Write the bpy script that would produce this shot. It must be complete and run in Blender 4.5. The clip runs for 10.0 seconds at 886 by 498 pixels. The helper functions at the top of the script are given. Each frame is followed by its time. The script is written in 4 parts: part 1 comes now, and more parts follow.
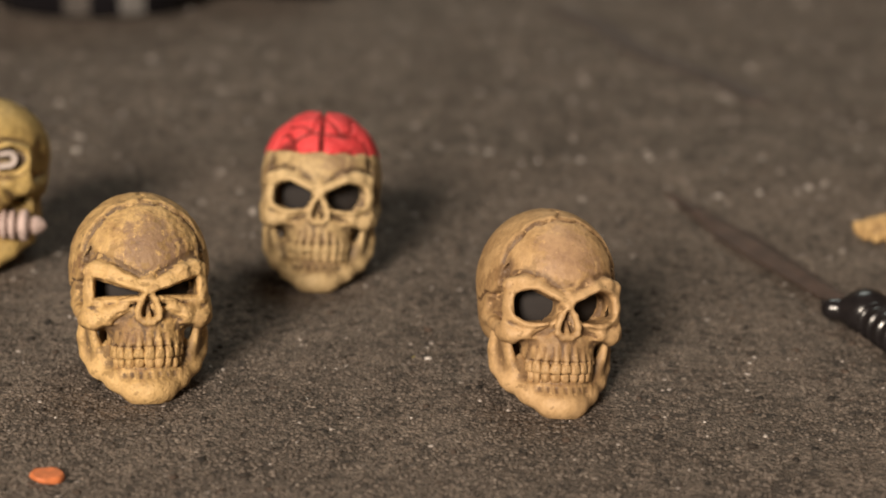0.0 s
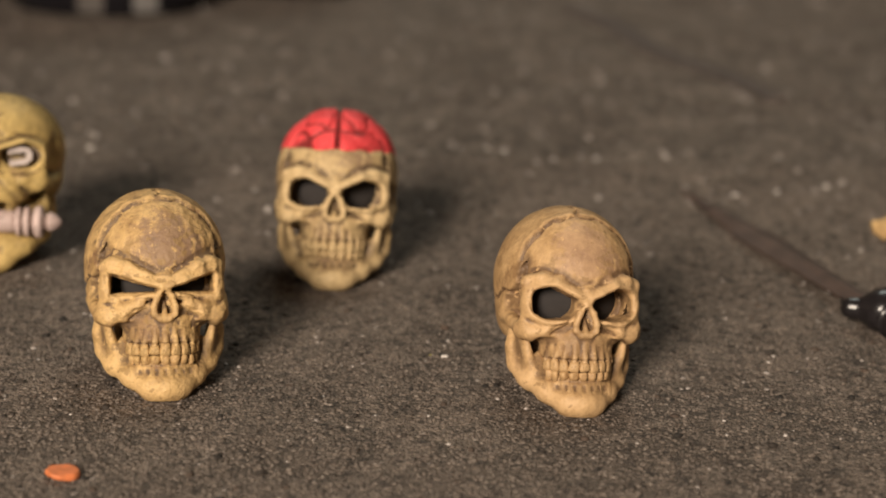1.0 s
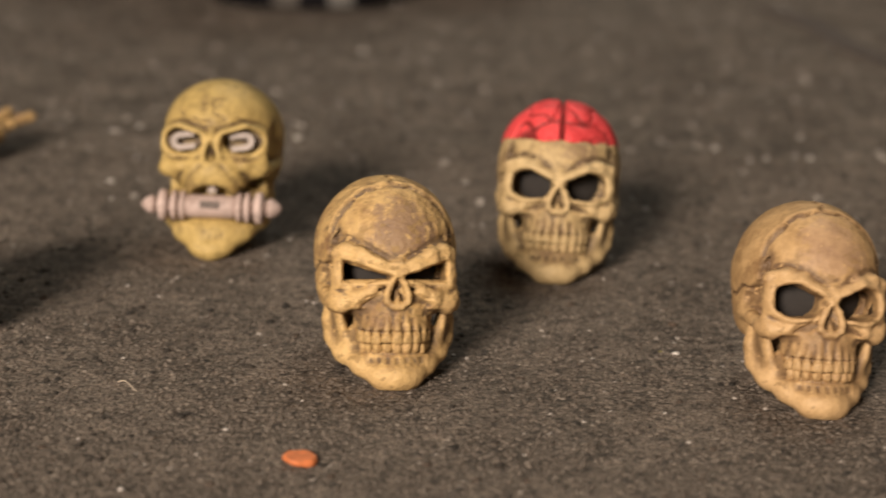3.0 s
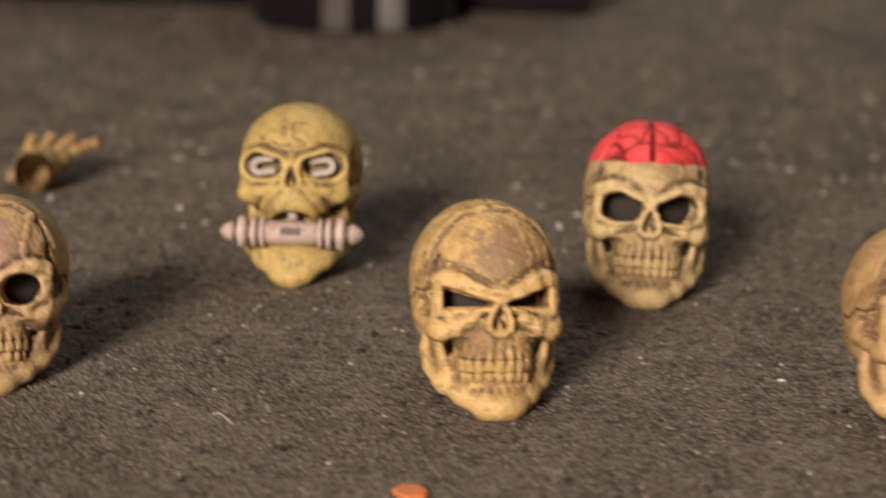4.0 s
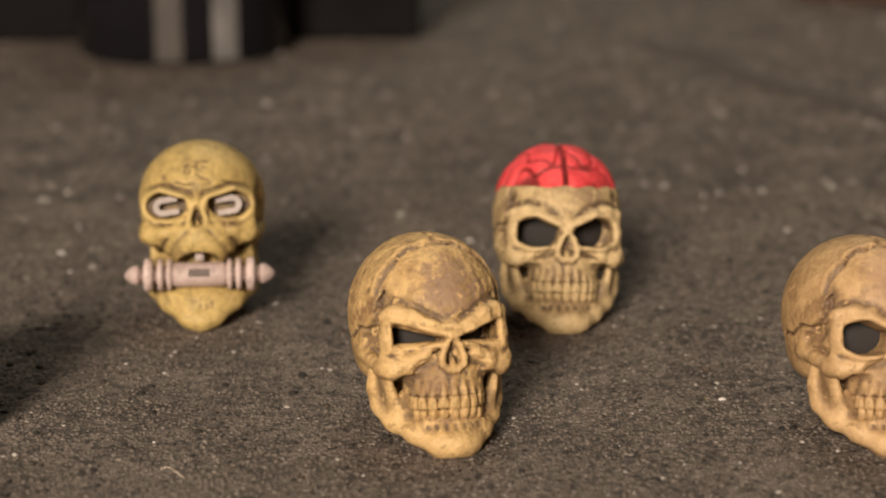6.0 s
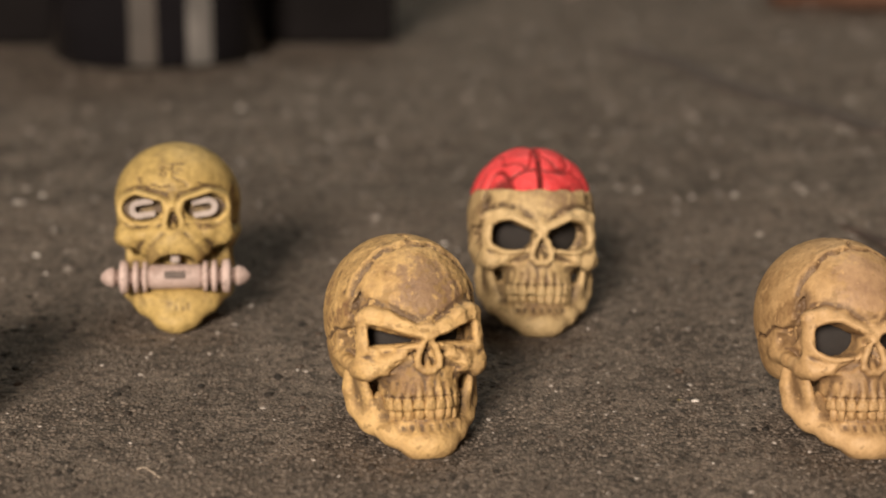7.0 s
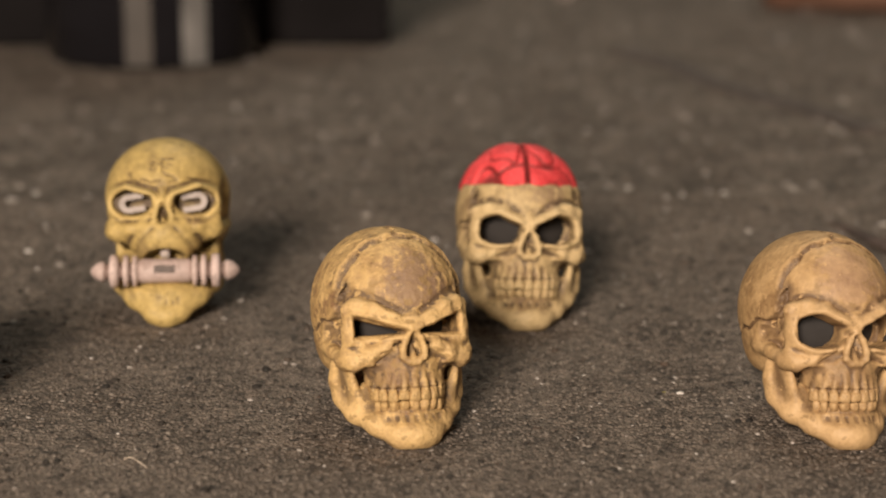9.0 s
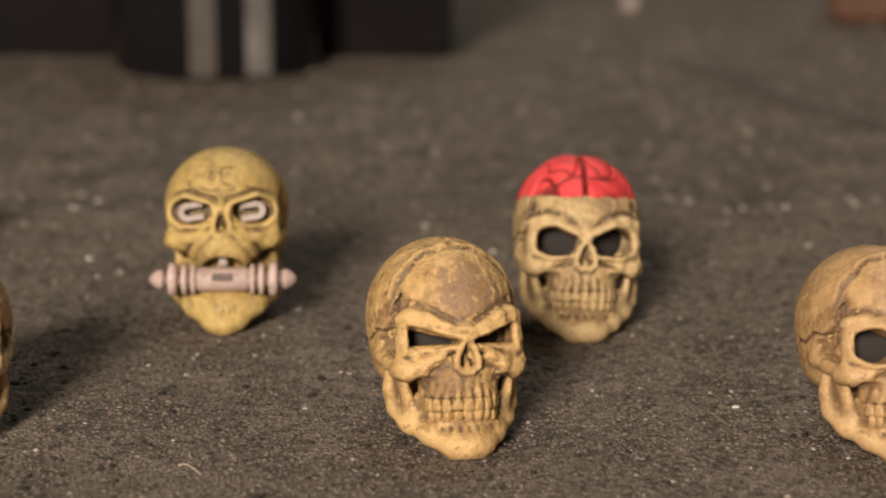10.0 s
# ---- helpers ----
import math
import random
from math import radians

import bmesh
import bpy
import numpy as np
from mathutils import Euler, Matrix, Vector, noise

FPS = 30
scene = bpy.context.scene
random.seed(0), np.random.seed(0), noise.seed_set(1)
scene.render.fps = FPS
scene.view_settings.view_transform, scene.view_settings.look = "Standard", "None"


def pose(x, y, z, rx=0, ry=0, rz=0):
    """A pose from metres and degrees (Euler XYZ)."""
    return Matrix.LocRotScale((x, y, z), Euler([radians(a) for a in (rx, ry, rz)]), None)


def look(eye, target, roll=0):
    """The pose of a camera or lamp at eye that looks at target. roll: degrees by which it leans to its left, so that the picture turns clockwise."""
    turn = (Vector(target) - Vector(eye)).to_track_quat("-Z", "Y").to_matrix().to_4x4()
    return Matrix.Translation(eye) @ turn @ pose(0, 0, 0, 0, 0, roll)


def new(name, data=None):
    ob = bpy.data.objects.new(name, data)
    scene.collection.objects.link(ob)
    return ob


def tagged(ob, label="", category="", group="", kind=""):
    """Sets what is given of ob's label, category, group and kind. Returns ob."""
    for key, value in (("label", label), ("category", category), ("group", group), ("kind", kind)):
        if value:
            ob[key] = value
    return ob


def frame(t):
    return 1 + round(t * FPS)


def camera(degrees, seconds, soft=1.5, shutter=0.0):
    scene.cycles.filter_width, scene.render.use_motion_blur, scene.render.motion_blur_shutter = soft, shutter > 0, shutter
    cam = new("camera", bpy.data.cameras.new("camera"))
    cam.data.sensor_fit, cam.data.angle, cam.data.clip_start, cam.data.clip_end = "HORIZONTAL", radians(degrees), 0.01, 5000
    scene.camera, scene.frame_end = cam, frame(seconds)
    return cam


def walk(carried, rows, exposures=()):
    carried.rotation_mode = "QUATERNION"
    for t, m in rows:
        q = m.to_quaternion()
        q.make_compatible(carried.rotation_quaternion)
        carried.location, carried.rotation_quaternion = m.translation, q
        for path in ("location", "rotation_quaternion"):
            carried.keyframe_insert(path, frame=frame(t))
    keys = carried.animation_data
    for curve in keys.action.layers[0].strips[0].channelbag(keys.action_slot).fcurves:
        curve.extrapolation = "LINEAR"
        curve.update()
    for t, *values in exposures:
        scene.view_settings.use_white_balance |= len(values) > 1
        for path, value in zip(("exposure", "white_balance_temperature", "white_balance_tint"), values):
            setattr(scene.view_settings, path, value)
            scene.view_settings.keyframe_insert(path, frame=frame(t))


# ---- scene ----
cam = camera(26.52, 10.0, 1.8, 0.7)
PATH = [
    (0, (0.01354, -0.19860, 0.06764), (0.01561, -0.00631, 0.01269), 1.41),
    (0.5, (0.01319, -0.19729, 0.06653), (0.01498, -0.00488, 0.01197), 1.40),
    (1, (0.01283, -0.19757, 0.06680), (0.01379, -0.00522, 0.01203), 1.46),
    (1.5, (0.01257, -0.19808, 0.06656), (0.01158, -0.00584, 0.01140), 1.48),
    (2, (0.00797, -0.19682, 0.06615), (0.00211, -0.00462, 0.01114), 1.39),
    (2.5, (0.00566, -0.19499, 0.06658), (-0.00480, -0.00289, 0.01192), 1.35),
    (2.7, (0.00527, -0.19465, 0.06564), (-0.00716, -0.00273, 0.01075), 1.44),
    (3.8, (-0.00109, -0.19278, 0.06258), (-0.01992, -0.00073, 0.01004), 1.25),
    (4, (-0.00448, -0.18978, 0.06245), (-0.02132, 0.00259, 0.01040), 0.86),
    (4.2, (-0.01182, -0.18901, 0.06503), (-0.02528, 0.00373, 0.01336), 0.52),
    (4.5, (-0.01667, -0.18534, 0.06283), (-0.01913, 0.00797, 0.01161), -0.10),
    (5, (-0.02164, -0.18586, 0.06325), (-0.01736, 0.00745, 0.01213), -0.40),
    (5.5, (-0.02100, -0.18582, 0.06277), (-0.01523, 0.00762, 0.01230), -0.27),
    (7, (-0.02149, -0.18739, 0.06258), (-0.01114, 0.00620, 0.01342), 0.28),
    (7.5, (-0.02142, -0.18679, 0.06121), (-0.01043, 0.00670, 0.01182), 0.28),
    (8, (-0.02128, -0.18801, 0.06178), (-0.01012, 0.00549, 0.01248), 0.24),
    (8.5, (-0.02044, -0.18847, 0.06170), (-0.00903, 0.00508, 0.01265), 0.26),
    (9, (-0.02006, -0.18905, 0.06156), (-0.00983, 0.00471, 0.01307), 0.30),
    (9.5, (-0.02004, -0.18912, 0.06174), (-0.01265, 0.00496, 0.01399), 0.30),
    (10, (-0.01912, -0.18930, 0.06137), (-0.01580, 0.00503, 0.01418), 0.35),
]
walk(cam, [(t, look(eye, target, roll)) for t, eye, target, roll in PATH])
cam.data.dof.use_dof = True
cam.data.dof.focus_distance = 0.187
cam.data.dof.aperture_fstop = 26.0

# ---- light ----
world = bpy.data.worlds.new("room_air")
world.use_nodes = True
scene.world = world
world.node_tree.nodes["Background"].inputs[0].default_value = (1.0, 0.86, 0.72, 1)
world.node_tree.nodes["Background"].inputs[1].default_value = 0.008
scene.view_settings.exposure = 0.0


def area_lamp(name, eye, target, size_x, size_y, watts, colour):
    data = bpy.data.lights.new(name, "AREA")
    data.shape, data.size, data.size_y = "RECTANGLE", size_x, size_y
    data.energy, data.color = watts, colour
    ob = new(name, data)
    ob.matrix_world = look(eye, target)
    return ob


area_lamp("desk_lamp_light", (-0.36, -1.12, 0.49), (0, 0.02, 0), 0.30, 0.30, 26.2, (1.0, 0.85, 0.69))
# Added fill from the front right for the skulls' right sides; no known source.
area_lamp("right_fill_light", (0.55, -0.75, 0.95), (0, 0.05, 0), 0.16, 0.5, 0.55, (1.0, 0.86, 0.73))
# Added fill from behind, set below the ceiling to brighten the far mat.
area_lamp("back_fill_light", (0.1, 0.80, 1.25), (0, 0.36, 0), 0.5, 0.5, 4.7, (0.88, 0.95, 0.86))


# ---- materials ----
def material(name):
    m = bpy.data.materials.new(name)
    m.use_nodes = True
    nt = m.node_tree
    return m, nt, nt.nodes["Principled BSDF"]


def node(nt, kind, **values):
    n = nt.nodes.new(kind)
    for key, value in values.items():
        n.inputs[key].default_value = value
    return n


def noise_node(nt, scale, detail=4.0, rough=0.55, coords="Object"):
    tc = nt.nodes.new("ShaderNodeTexCoord")
    n = node(nt, "ShaderNodeTexNoise", Scale=scale, Detail=detail, Roughness=rough)
    nt.links.new(tc.outputs[coords], n.inputs["Vector"])
    return n


def ramp(nt, source, stops):
    r = nt.nodes.new("ShaderNodeValToRGB")
    e = r.color_ramp.elements
    while len(e) < len(stops):
        e.new(0.5)
    for k, (p, c) in enumerate(stops):
        e[k].position, e[k].color = p, (*c, 1)
    nt.links.new(source, r.inputs[0])
    return r


def mix(nt, fac, a, b, blend="MIX"):
    n = nt.nodes.new("ShaderNodeMix")
    n.data_type, n.blend_type = "RGBA", blend
    for slot, v in ((0, fac), (6, a), (7, b)):
        if isinstance(v, bpy.types.NodeSocket):
            nt.links.new(v, n.inputs[slot])
        else:
            n.inputs[slot].default_value = v if slot == 0 else (*v, 1)
    return n.outputs[2]


def bump(nt, bsdf, height, strength, distance):
    b = node(nt, "ShaderNodeBump", Strength=strength, Distance=distance)
    nt.links.new(height, b.inputs["Height"])
    nt.links.new(b.outputs[0], bsdf.inputs["Normal"])


def bone(name, light, mid, dark, rub=0.52, stains=(), wash=(0.075, 0.044, 0.027), relief=0.55, flake=0.60):
    """Painted bone: ochre base, rubbed brown blotches, fine grain. stains: (x, y, z, radius) in metres, brown patches."""
    m, nt, p = material(name)
    big = noise_node(nt, 330, 6, 0.66)
    fine = noise_node(nt, 1500, 4, 0.6)
    base = ramp(nt, big.outputs["Fac"], [(0.36, dark), (rub - 0.02, mid), (0.60, light)]).outputs[0]
    speck = ramp(nt, fine.outputs["Fac"], [(0.36, dark), (0.60, light)]).outputs[0]
    colour = mix(nt, 0.36, base, speck)
    tc = nt.nodes.new("ShaderNodeTexCoord")
    wob = noise_node(nt, 520, 6, 0.75)
    speckle = noise_node(nt, 800, 5, 0.65)
    for x, y, z, radius, force, tint in stains:
        d = nt.nodes.new("ShaderNodeVectorMath")
        d.operation = "DISTANCE"
        nt.links.new(tc.outputs["Object"], d.inputs[0])
        d.inputs[1].default_value = (x, y, z)
        s = node(nt, "ShaderNodeMath")
        s.operation = "MULTIPLY_ADD"
        nt.links.new(wob.outputs["Fac"], s.inputs[0])
        s.inputs[1].default_value = radius * 2.8
        nt.links.new(d.outputs["Value"], s.inputs[2])
        k = node(nt, "ShaderNodeMapRange")
        k.inputs["From Min"].default_value, k.inputs["From Max"].default_value = radius * 2.42, radius * 2.12
        k.inputs["To Max"].default_value = force
        nt.links.new(s.outputs[0], k.inputs["Value"])
        colour = mix(nt, k.outputs[0], colour, tint)
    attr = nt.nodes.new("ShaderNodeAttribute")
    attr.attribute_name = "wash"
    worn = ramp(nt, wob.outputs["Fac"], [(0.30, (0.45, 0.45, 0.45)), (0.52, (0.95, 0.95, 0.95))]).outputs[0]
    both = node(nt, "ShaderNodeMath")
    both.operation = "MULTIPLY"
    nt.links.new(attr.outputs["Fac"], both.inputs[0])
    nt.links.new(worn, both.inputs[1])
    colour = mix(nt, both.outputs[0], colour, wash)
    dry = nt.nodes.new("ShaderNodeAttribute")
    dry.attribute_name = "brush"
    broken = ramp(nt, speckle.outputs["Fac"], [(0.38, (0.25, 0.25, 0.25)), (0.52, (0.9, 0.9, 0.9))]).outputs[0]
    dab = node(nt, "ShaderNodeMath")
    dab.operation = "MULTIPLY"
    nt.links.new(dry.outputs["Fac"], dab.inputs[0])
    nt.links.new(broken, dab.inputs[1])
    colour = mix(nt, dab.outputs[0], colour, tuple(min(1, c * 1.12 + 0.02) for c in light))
    # scattered hard-edged chips of brown and pale paint
    chips = ramp(nt, speckle.outputs["Fac"], [(flake, (0, 0, 0)), (flake + 0.03, (0.75, 0.75, 0.75))]).outputs[0]
    colour = mix(nt, chips, colour, tuple(c * 0.68 for c in mid))
    flecks = ramp(nt, speckle.outputs["Fac"], [(0.97 - flake, (0.7, 0.7, 0.7)), (1.0 - flake, (0, 0, 0))]).outputs[0]
    colour = mix(nt, flecks, colour, tuple(min(1, c * 1.1) for c in light))
    nt.links.new(colour, p.inputs["Base Color"])
    p.inputs["Roughness"].default_value = 0.55
    p.inputs["Specular IOR Level"].default_value = 0.35
    coarse = node(nt, "ShaderNodeBump", Strength=relief * 0.6, Distance=0.0005)
    nt.links.new(wob.outputs["Fac"], coarse.inputs["Height"])
    b = node(nt, "ShaderNodeBump", Strength=relief, Distance=0.0004)
    nt.links.new(fine.outputs["Fac"], b.inputs["Height"])
    nt.links.new(coarse.outputs[0], b.inputs["Normal"])
    nt.links.new(b.outputs[0], p.inputs["Normal"])
    return m


def plain(name, colour, rough=0.5, metal=0.0, spread=0.25, scale=900, depth=0.0001):
    m, nt, p = material(name)
    n = noise_node(nt, scale, 4, 0.6)
    lo = tuple(c * (1 - spread) for c in colour)
    hi = tuple(min(1, c * (1 + spread)) for c in colour)
    nt.links.new(ramp(nt, n.outputs["Fac"], [(0.3, lo), (0.7, hi)]).outputs[0], p.inputs["Base Color"])
    p.inputs["Roughness"].default_value, p.inputs["Metallic"].default_value = rough, metal
    if depth:
        bump(nt, p, n.outputs["Fac"], 0.4, depth)
    return m


BROWN = (0.20, 0.115, 0.060)
GREYBROWN = (0.25, 0.16, 0.105)
TAN = bone("tan_bone", (0.510, 0.330, 0.161), (0.412, 0.258, 0.118), (0.245, 0.143, 0.066), 0.5,
           [(0, -0.0075, 0.0165, 0.0035, 0.35, (0.343, 0.217, 0.166)), (0, -0.008, 0.006, 0.003, 0.35, BROWN)], wash=(0.112, 0.064, 0.035), relief=0.30)
OCHRE = bone("ochre_bone", (0.585, 0.388, 0.168), (0.465, 0.295, 0.122), (0.221, 0.124, 0.067), 0.48,
             [(0.0005, -0.0078, 0.0155, 0.0034, 0.8, GREYBROWN), (-0.002, -0.0075, 0.0065, 0.0028, 0.55, BROWN), (0.004, -0.006, 0.008, 0.002, 0.6, BROWN)], wash=(0.105, 0.068, 0.045), relief=0.6, flake=0.572)
PALE = bone("pale_bone", (0.568, 0.414, 0.214), (0.480, 0.340, 0.166), (0.265, 0.172, 0.091), 0.48,
            [(0.0025, -0.008, 0.0152, 0.002, 0.5, GREYBROWN), (0, -0.008, 0.004, 0.003, 0.5, BROWN)])
YELLOW = bone("yellow_bone", (0.540, 0.385, 0.144), (0.450, 0.321, 0.114), (0.245, 0.168, 0.073), 0.47,
              [(0.0035, -0.0075, 0.0125, 0.0014, 0.6, GREYBROWN)], relief=0.35)
CRACKED = bone("cracked_bone", (0.515, 0.345, 0.177), (0.425, 0.273, 0.134), (0.221, 0.133, 0.078), 0.48,
               [(0.000, -0.0075, 0.0155, 0.0034, 0.7, (0.295, 0.176, 0.155)), (0.005, -0.006, 0.007, 0.003, 0.6, BROWN)])
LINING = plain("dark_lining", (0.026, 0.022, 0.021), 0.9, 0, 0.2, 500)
BRAIN_RED = bone("brain_red", (0.80, 0.085, 0.092), (0.74, 0.062, 0.070), (0.58, 0.035, 0.04), 0.5, (), (0.10, 0.012, 0.010))
PINK_METAL = bone("pinkish_silver_paint", (0.52, 0.40, 0.37), (0.44, 0.335, 0.305), (0.33, 0.24, 0.215), 0.48, (), (0.16, 0.105, 0.088), 0.25)
INSET = plain("dark_inset_paint", (0.10, 0.07, 0.06), 0.6)
WHITE_PAINT = plain("white_paint", (0.36, 0.30, 0.275), 0.6, 0, 0.2)


def mat_surface():
    """Dark grey gritty mat: fine grit, darker flecks, wide worn patches."""
    m, nt, p = material("gritty_mat")
    wide = noise_node(nt, 45, 5, 0.62)
    patch = noise_node(nt, 240, 5, 0.7)
    grit = noise_node(nt, 1500, 6, 0.8)
    tc = nt.nodes.new("ShaderNodeTexCoord")
    cell = node(nt, "ShaderNodeTexVoronoi", Scale=2400.0)
    nt.links.new(tc.outputs["Object"], cell.inputs["Vector"])
    base = ramp(nt, wide.outputs["Fac"], [(0.36, (0.112, 0.082, 0.062)), (0.50, (0.165, 0.138, 0.114)), (0.62, (0.225, 0.192, 0.160))]).outputs[0]
    base = mix(nt, 0.5, base, ramp(nt, patch.outputs["Fac"], [(0.36, (0.060, 0.046, 0.037)), (0.50, (0.165, 0.132, 0.107)), (0.62, (0.275, 0.228, 0.192))]).outputs[0])
    base = mix(nt, 0.55, base, ramp(nt, grit.outputs["Fac"], [(0.38, (0.019, 0.015, 0.012)), (0.5, (0.125, 0.103, 0.086)), (0.64, (0.342, 0.280, 0.235))]).outputs[0])
    blotch = noise_node(nt, 105, 6, 0.72)
    base = mix(nt, 0.75, base, ramp(nt, blotch.outputs["Fac"], [(0.38, (0.50, 0.46, 0.43)), (0.50, (1.0, 0.99, 0.98)), (0.62, (1.55, 1.52, 1.50))]).outputs[0], "MULTIPLY")
    lump = noise_node(nt, 620, 4, 0.6)
    pits = ramp(nt, lump.outputs["Fac"], [(0.38, (0.85, 0.85, 0.85)), (0.49, (0, 0, 0))]).outputs[0]
    base = mix(nt, pits, base, (0.047, 0.038, 0.033))
    crumbs = ramp(nt, lump.outputs["Fac"], [(0.56, (0, 0, 0)), (0.66, (0.6, 0.6, 0.6))]).outputs[0]
    base = mix(nt, crumbs, base, (0.280, 0.221, 0.181))
    tone = nt.nodes.new("ShaderNodeSeparateColor")
    nt.links.new(cell.outputs["Color"], tone.inputs[0])
    granule = ramp(nt, tone.outputs[0], [(0.0, (0.70, 0.69, 0.68)), (0.5, (1.17, 1.16, 1.14)), (1.0, (1.55, 1.53, 1.50))]).outputs[0]
    base = mix(nt, 0.8, base, granule, "MULTIPLY")
    nt.links.new(base, p.inputs["Base Color"])
    p.inputs["Roughness"].default_value = 0.85
    b1 = node(nt, "ShaderNodeBump", Strength=1.0, Distance=0.0004)
    nt.links.new(grit.outputs["Fac"], b1.inputs["Height"])
    b2 = node(nt, "ShaderNodeBump", Strength=1.0, Distance=0.00035)
    nt.links.new(cell.outputs["Distance"], b2.inputs["Height"])
    nt.links.new(b1.outputs[0], b2.inputs["Normal"])
    nt.links.new(b2.outputs[0], p.inputs["Normal"])
    return m


MAT = mat_surface()
WALL = plain("room_wall_paint", (0.20, 0.165, 0.135), 0.9, 0, 0.1, 3, 0)
GLOSS_BLACK = plain("gloss_black_plastic", (0.012, 0.011, 0.013), 0.16, 0, 0.2, 60, 0)
SATIN_BLACK = plain("satin_black_card", (0.009, 0.0075, 0.008), 0.85, 0, 0.3, 40, 0)

for black in (GLOSS_BLACK, SATIN_BLACK):
    black.node_tree.nodes["Principled BSDF"].inputs["Specular IOR Level"].default_value = 0.12
STRIPE_WARM = plain("tan_stripe", (0.054, 0.044, 0.038), 0.4, 0, 0.3, 120)
STRIPE_COLD = plain("pale_stripe", (0.165, 0.155, 0.150), 0.35, 0, 0.45, 90)
WOOD = plain("reddish_wood", (0.14, 0.068, 0.044), 0.55, 0, 0.4, 60)
BLADE = plain("brown_blade_paint", (0.070, 0.045, 0.036), 0.65, 0, 0.45, 160)
BLACK_PAINT = plain("gloss_black_paint", (0.014, 0.012, 0.013), 0.24, 0, 0.3, 600)
ORANGE = plain("orange_plastic", (0.64, 0.19, 0.065), 0.6, 0, 0.2, 900)
STREAK_BROWN = plain("streak_brown", (0.088, 0.068, 0.060), 0.8, 0, 0.4, 300)
FIBRE = plain("pale_fibre", (0.55, 0.45, 0.36), 0.6)
CRUMB = plain("yellow_crumb", (0.42, 0.36, 0.06), 0.6)


def grit_paint(name, stops, rough):
    m, nt, p = material(name)
    g = nt.nodes.new("ShaderNodeNewGeometry")
    nt.links.new(ramp(nt, g.outputs["Random Per Island"], stops).outputs[0], p.inputs["Base Color"])
    p.inputs["Roughness"].default_value = rough
    return m


GRIT = grit_paint("grit_grains", [(0.0, (0.038, 0.029, 0.023)), (0.30, (0.108, 0.085, 0.069)), (0.9, (0.152, 0.122, 0.100)), (1.0, (0.20, 0.165, 0.138))], 0.6)
PALE_GRIT = grit_paint("pale_grains", [(0.0, (0.22, 0.19, 0.17)), (0.7, (0.40, 0.35, 0.32)), (1.0, (0.75, 0.69, 0.65))], 0.35)


# ---- shared builders ----
def mesh_of(name, bm, mat, smooth=True):
    me = bpy.data.meshes.new(name)
    bm.to_mesh(me)
    bm.free()
    if smooth:
        me.shade_smooth()
    me.materials.append(mat)
    return me


def part(name, bm, mat, parent, label="", smooth=True):
    me = mesh_of(name, bm, mat, smooth) if isinstance(bm, bmesh.types.BMesh) else bm
    ob = new(name, me)
    ob.parent = parent
    if label:
        tagged(ob, label)
    return ob


def box_bm(sx, sy, sz, bevel=0.0, centre=(0, 0, 0)):
    bm = bmesh.new()
    bmesh.ops.create_cube(bm, size=1)
    bmesh.ops.scale(bm, vec=(sx, sy, sz), verts=bm.verts)
    if bevel:
        bmesh.ops.bevel(bm, geom=list(bm.edges), offset=bevel, segments=2, affect="EDGES", profile=0.6)
    bmesh.ops.translate(bm, vec=centre, verts=bm.verts)
    return bm


def lathe_bm(profile, segments=40):
    """A turned form about z from (radius, height) pairs."""
    bm = bmesh.new()
    rings = []
    for r, z in profile:
        rings.append([bm.verts.new((r * math.cos(2 * math.pi * k / segments), r * math.sin(2 * math.pi * k / segments), z)) for k in range(segments)])
    for a, b in zip(rings, rings[1:]):
        for k in range(segments):
            bm.faces.new((a[k], a[(k + 1) % segments], b[(k + 1) % segments], b[k]))
    bm.faces.new(rings[0][::-1])
    bm.faces.new(rings[-1])
    return bm


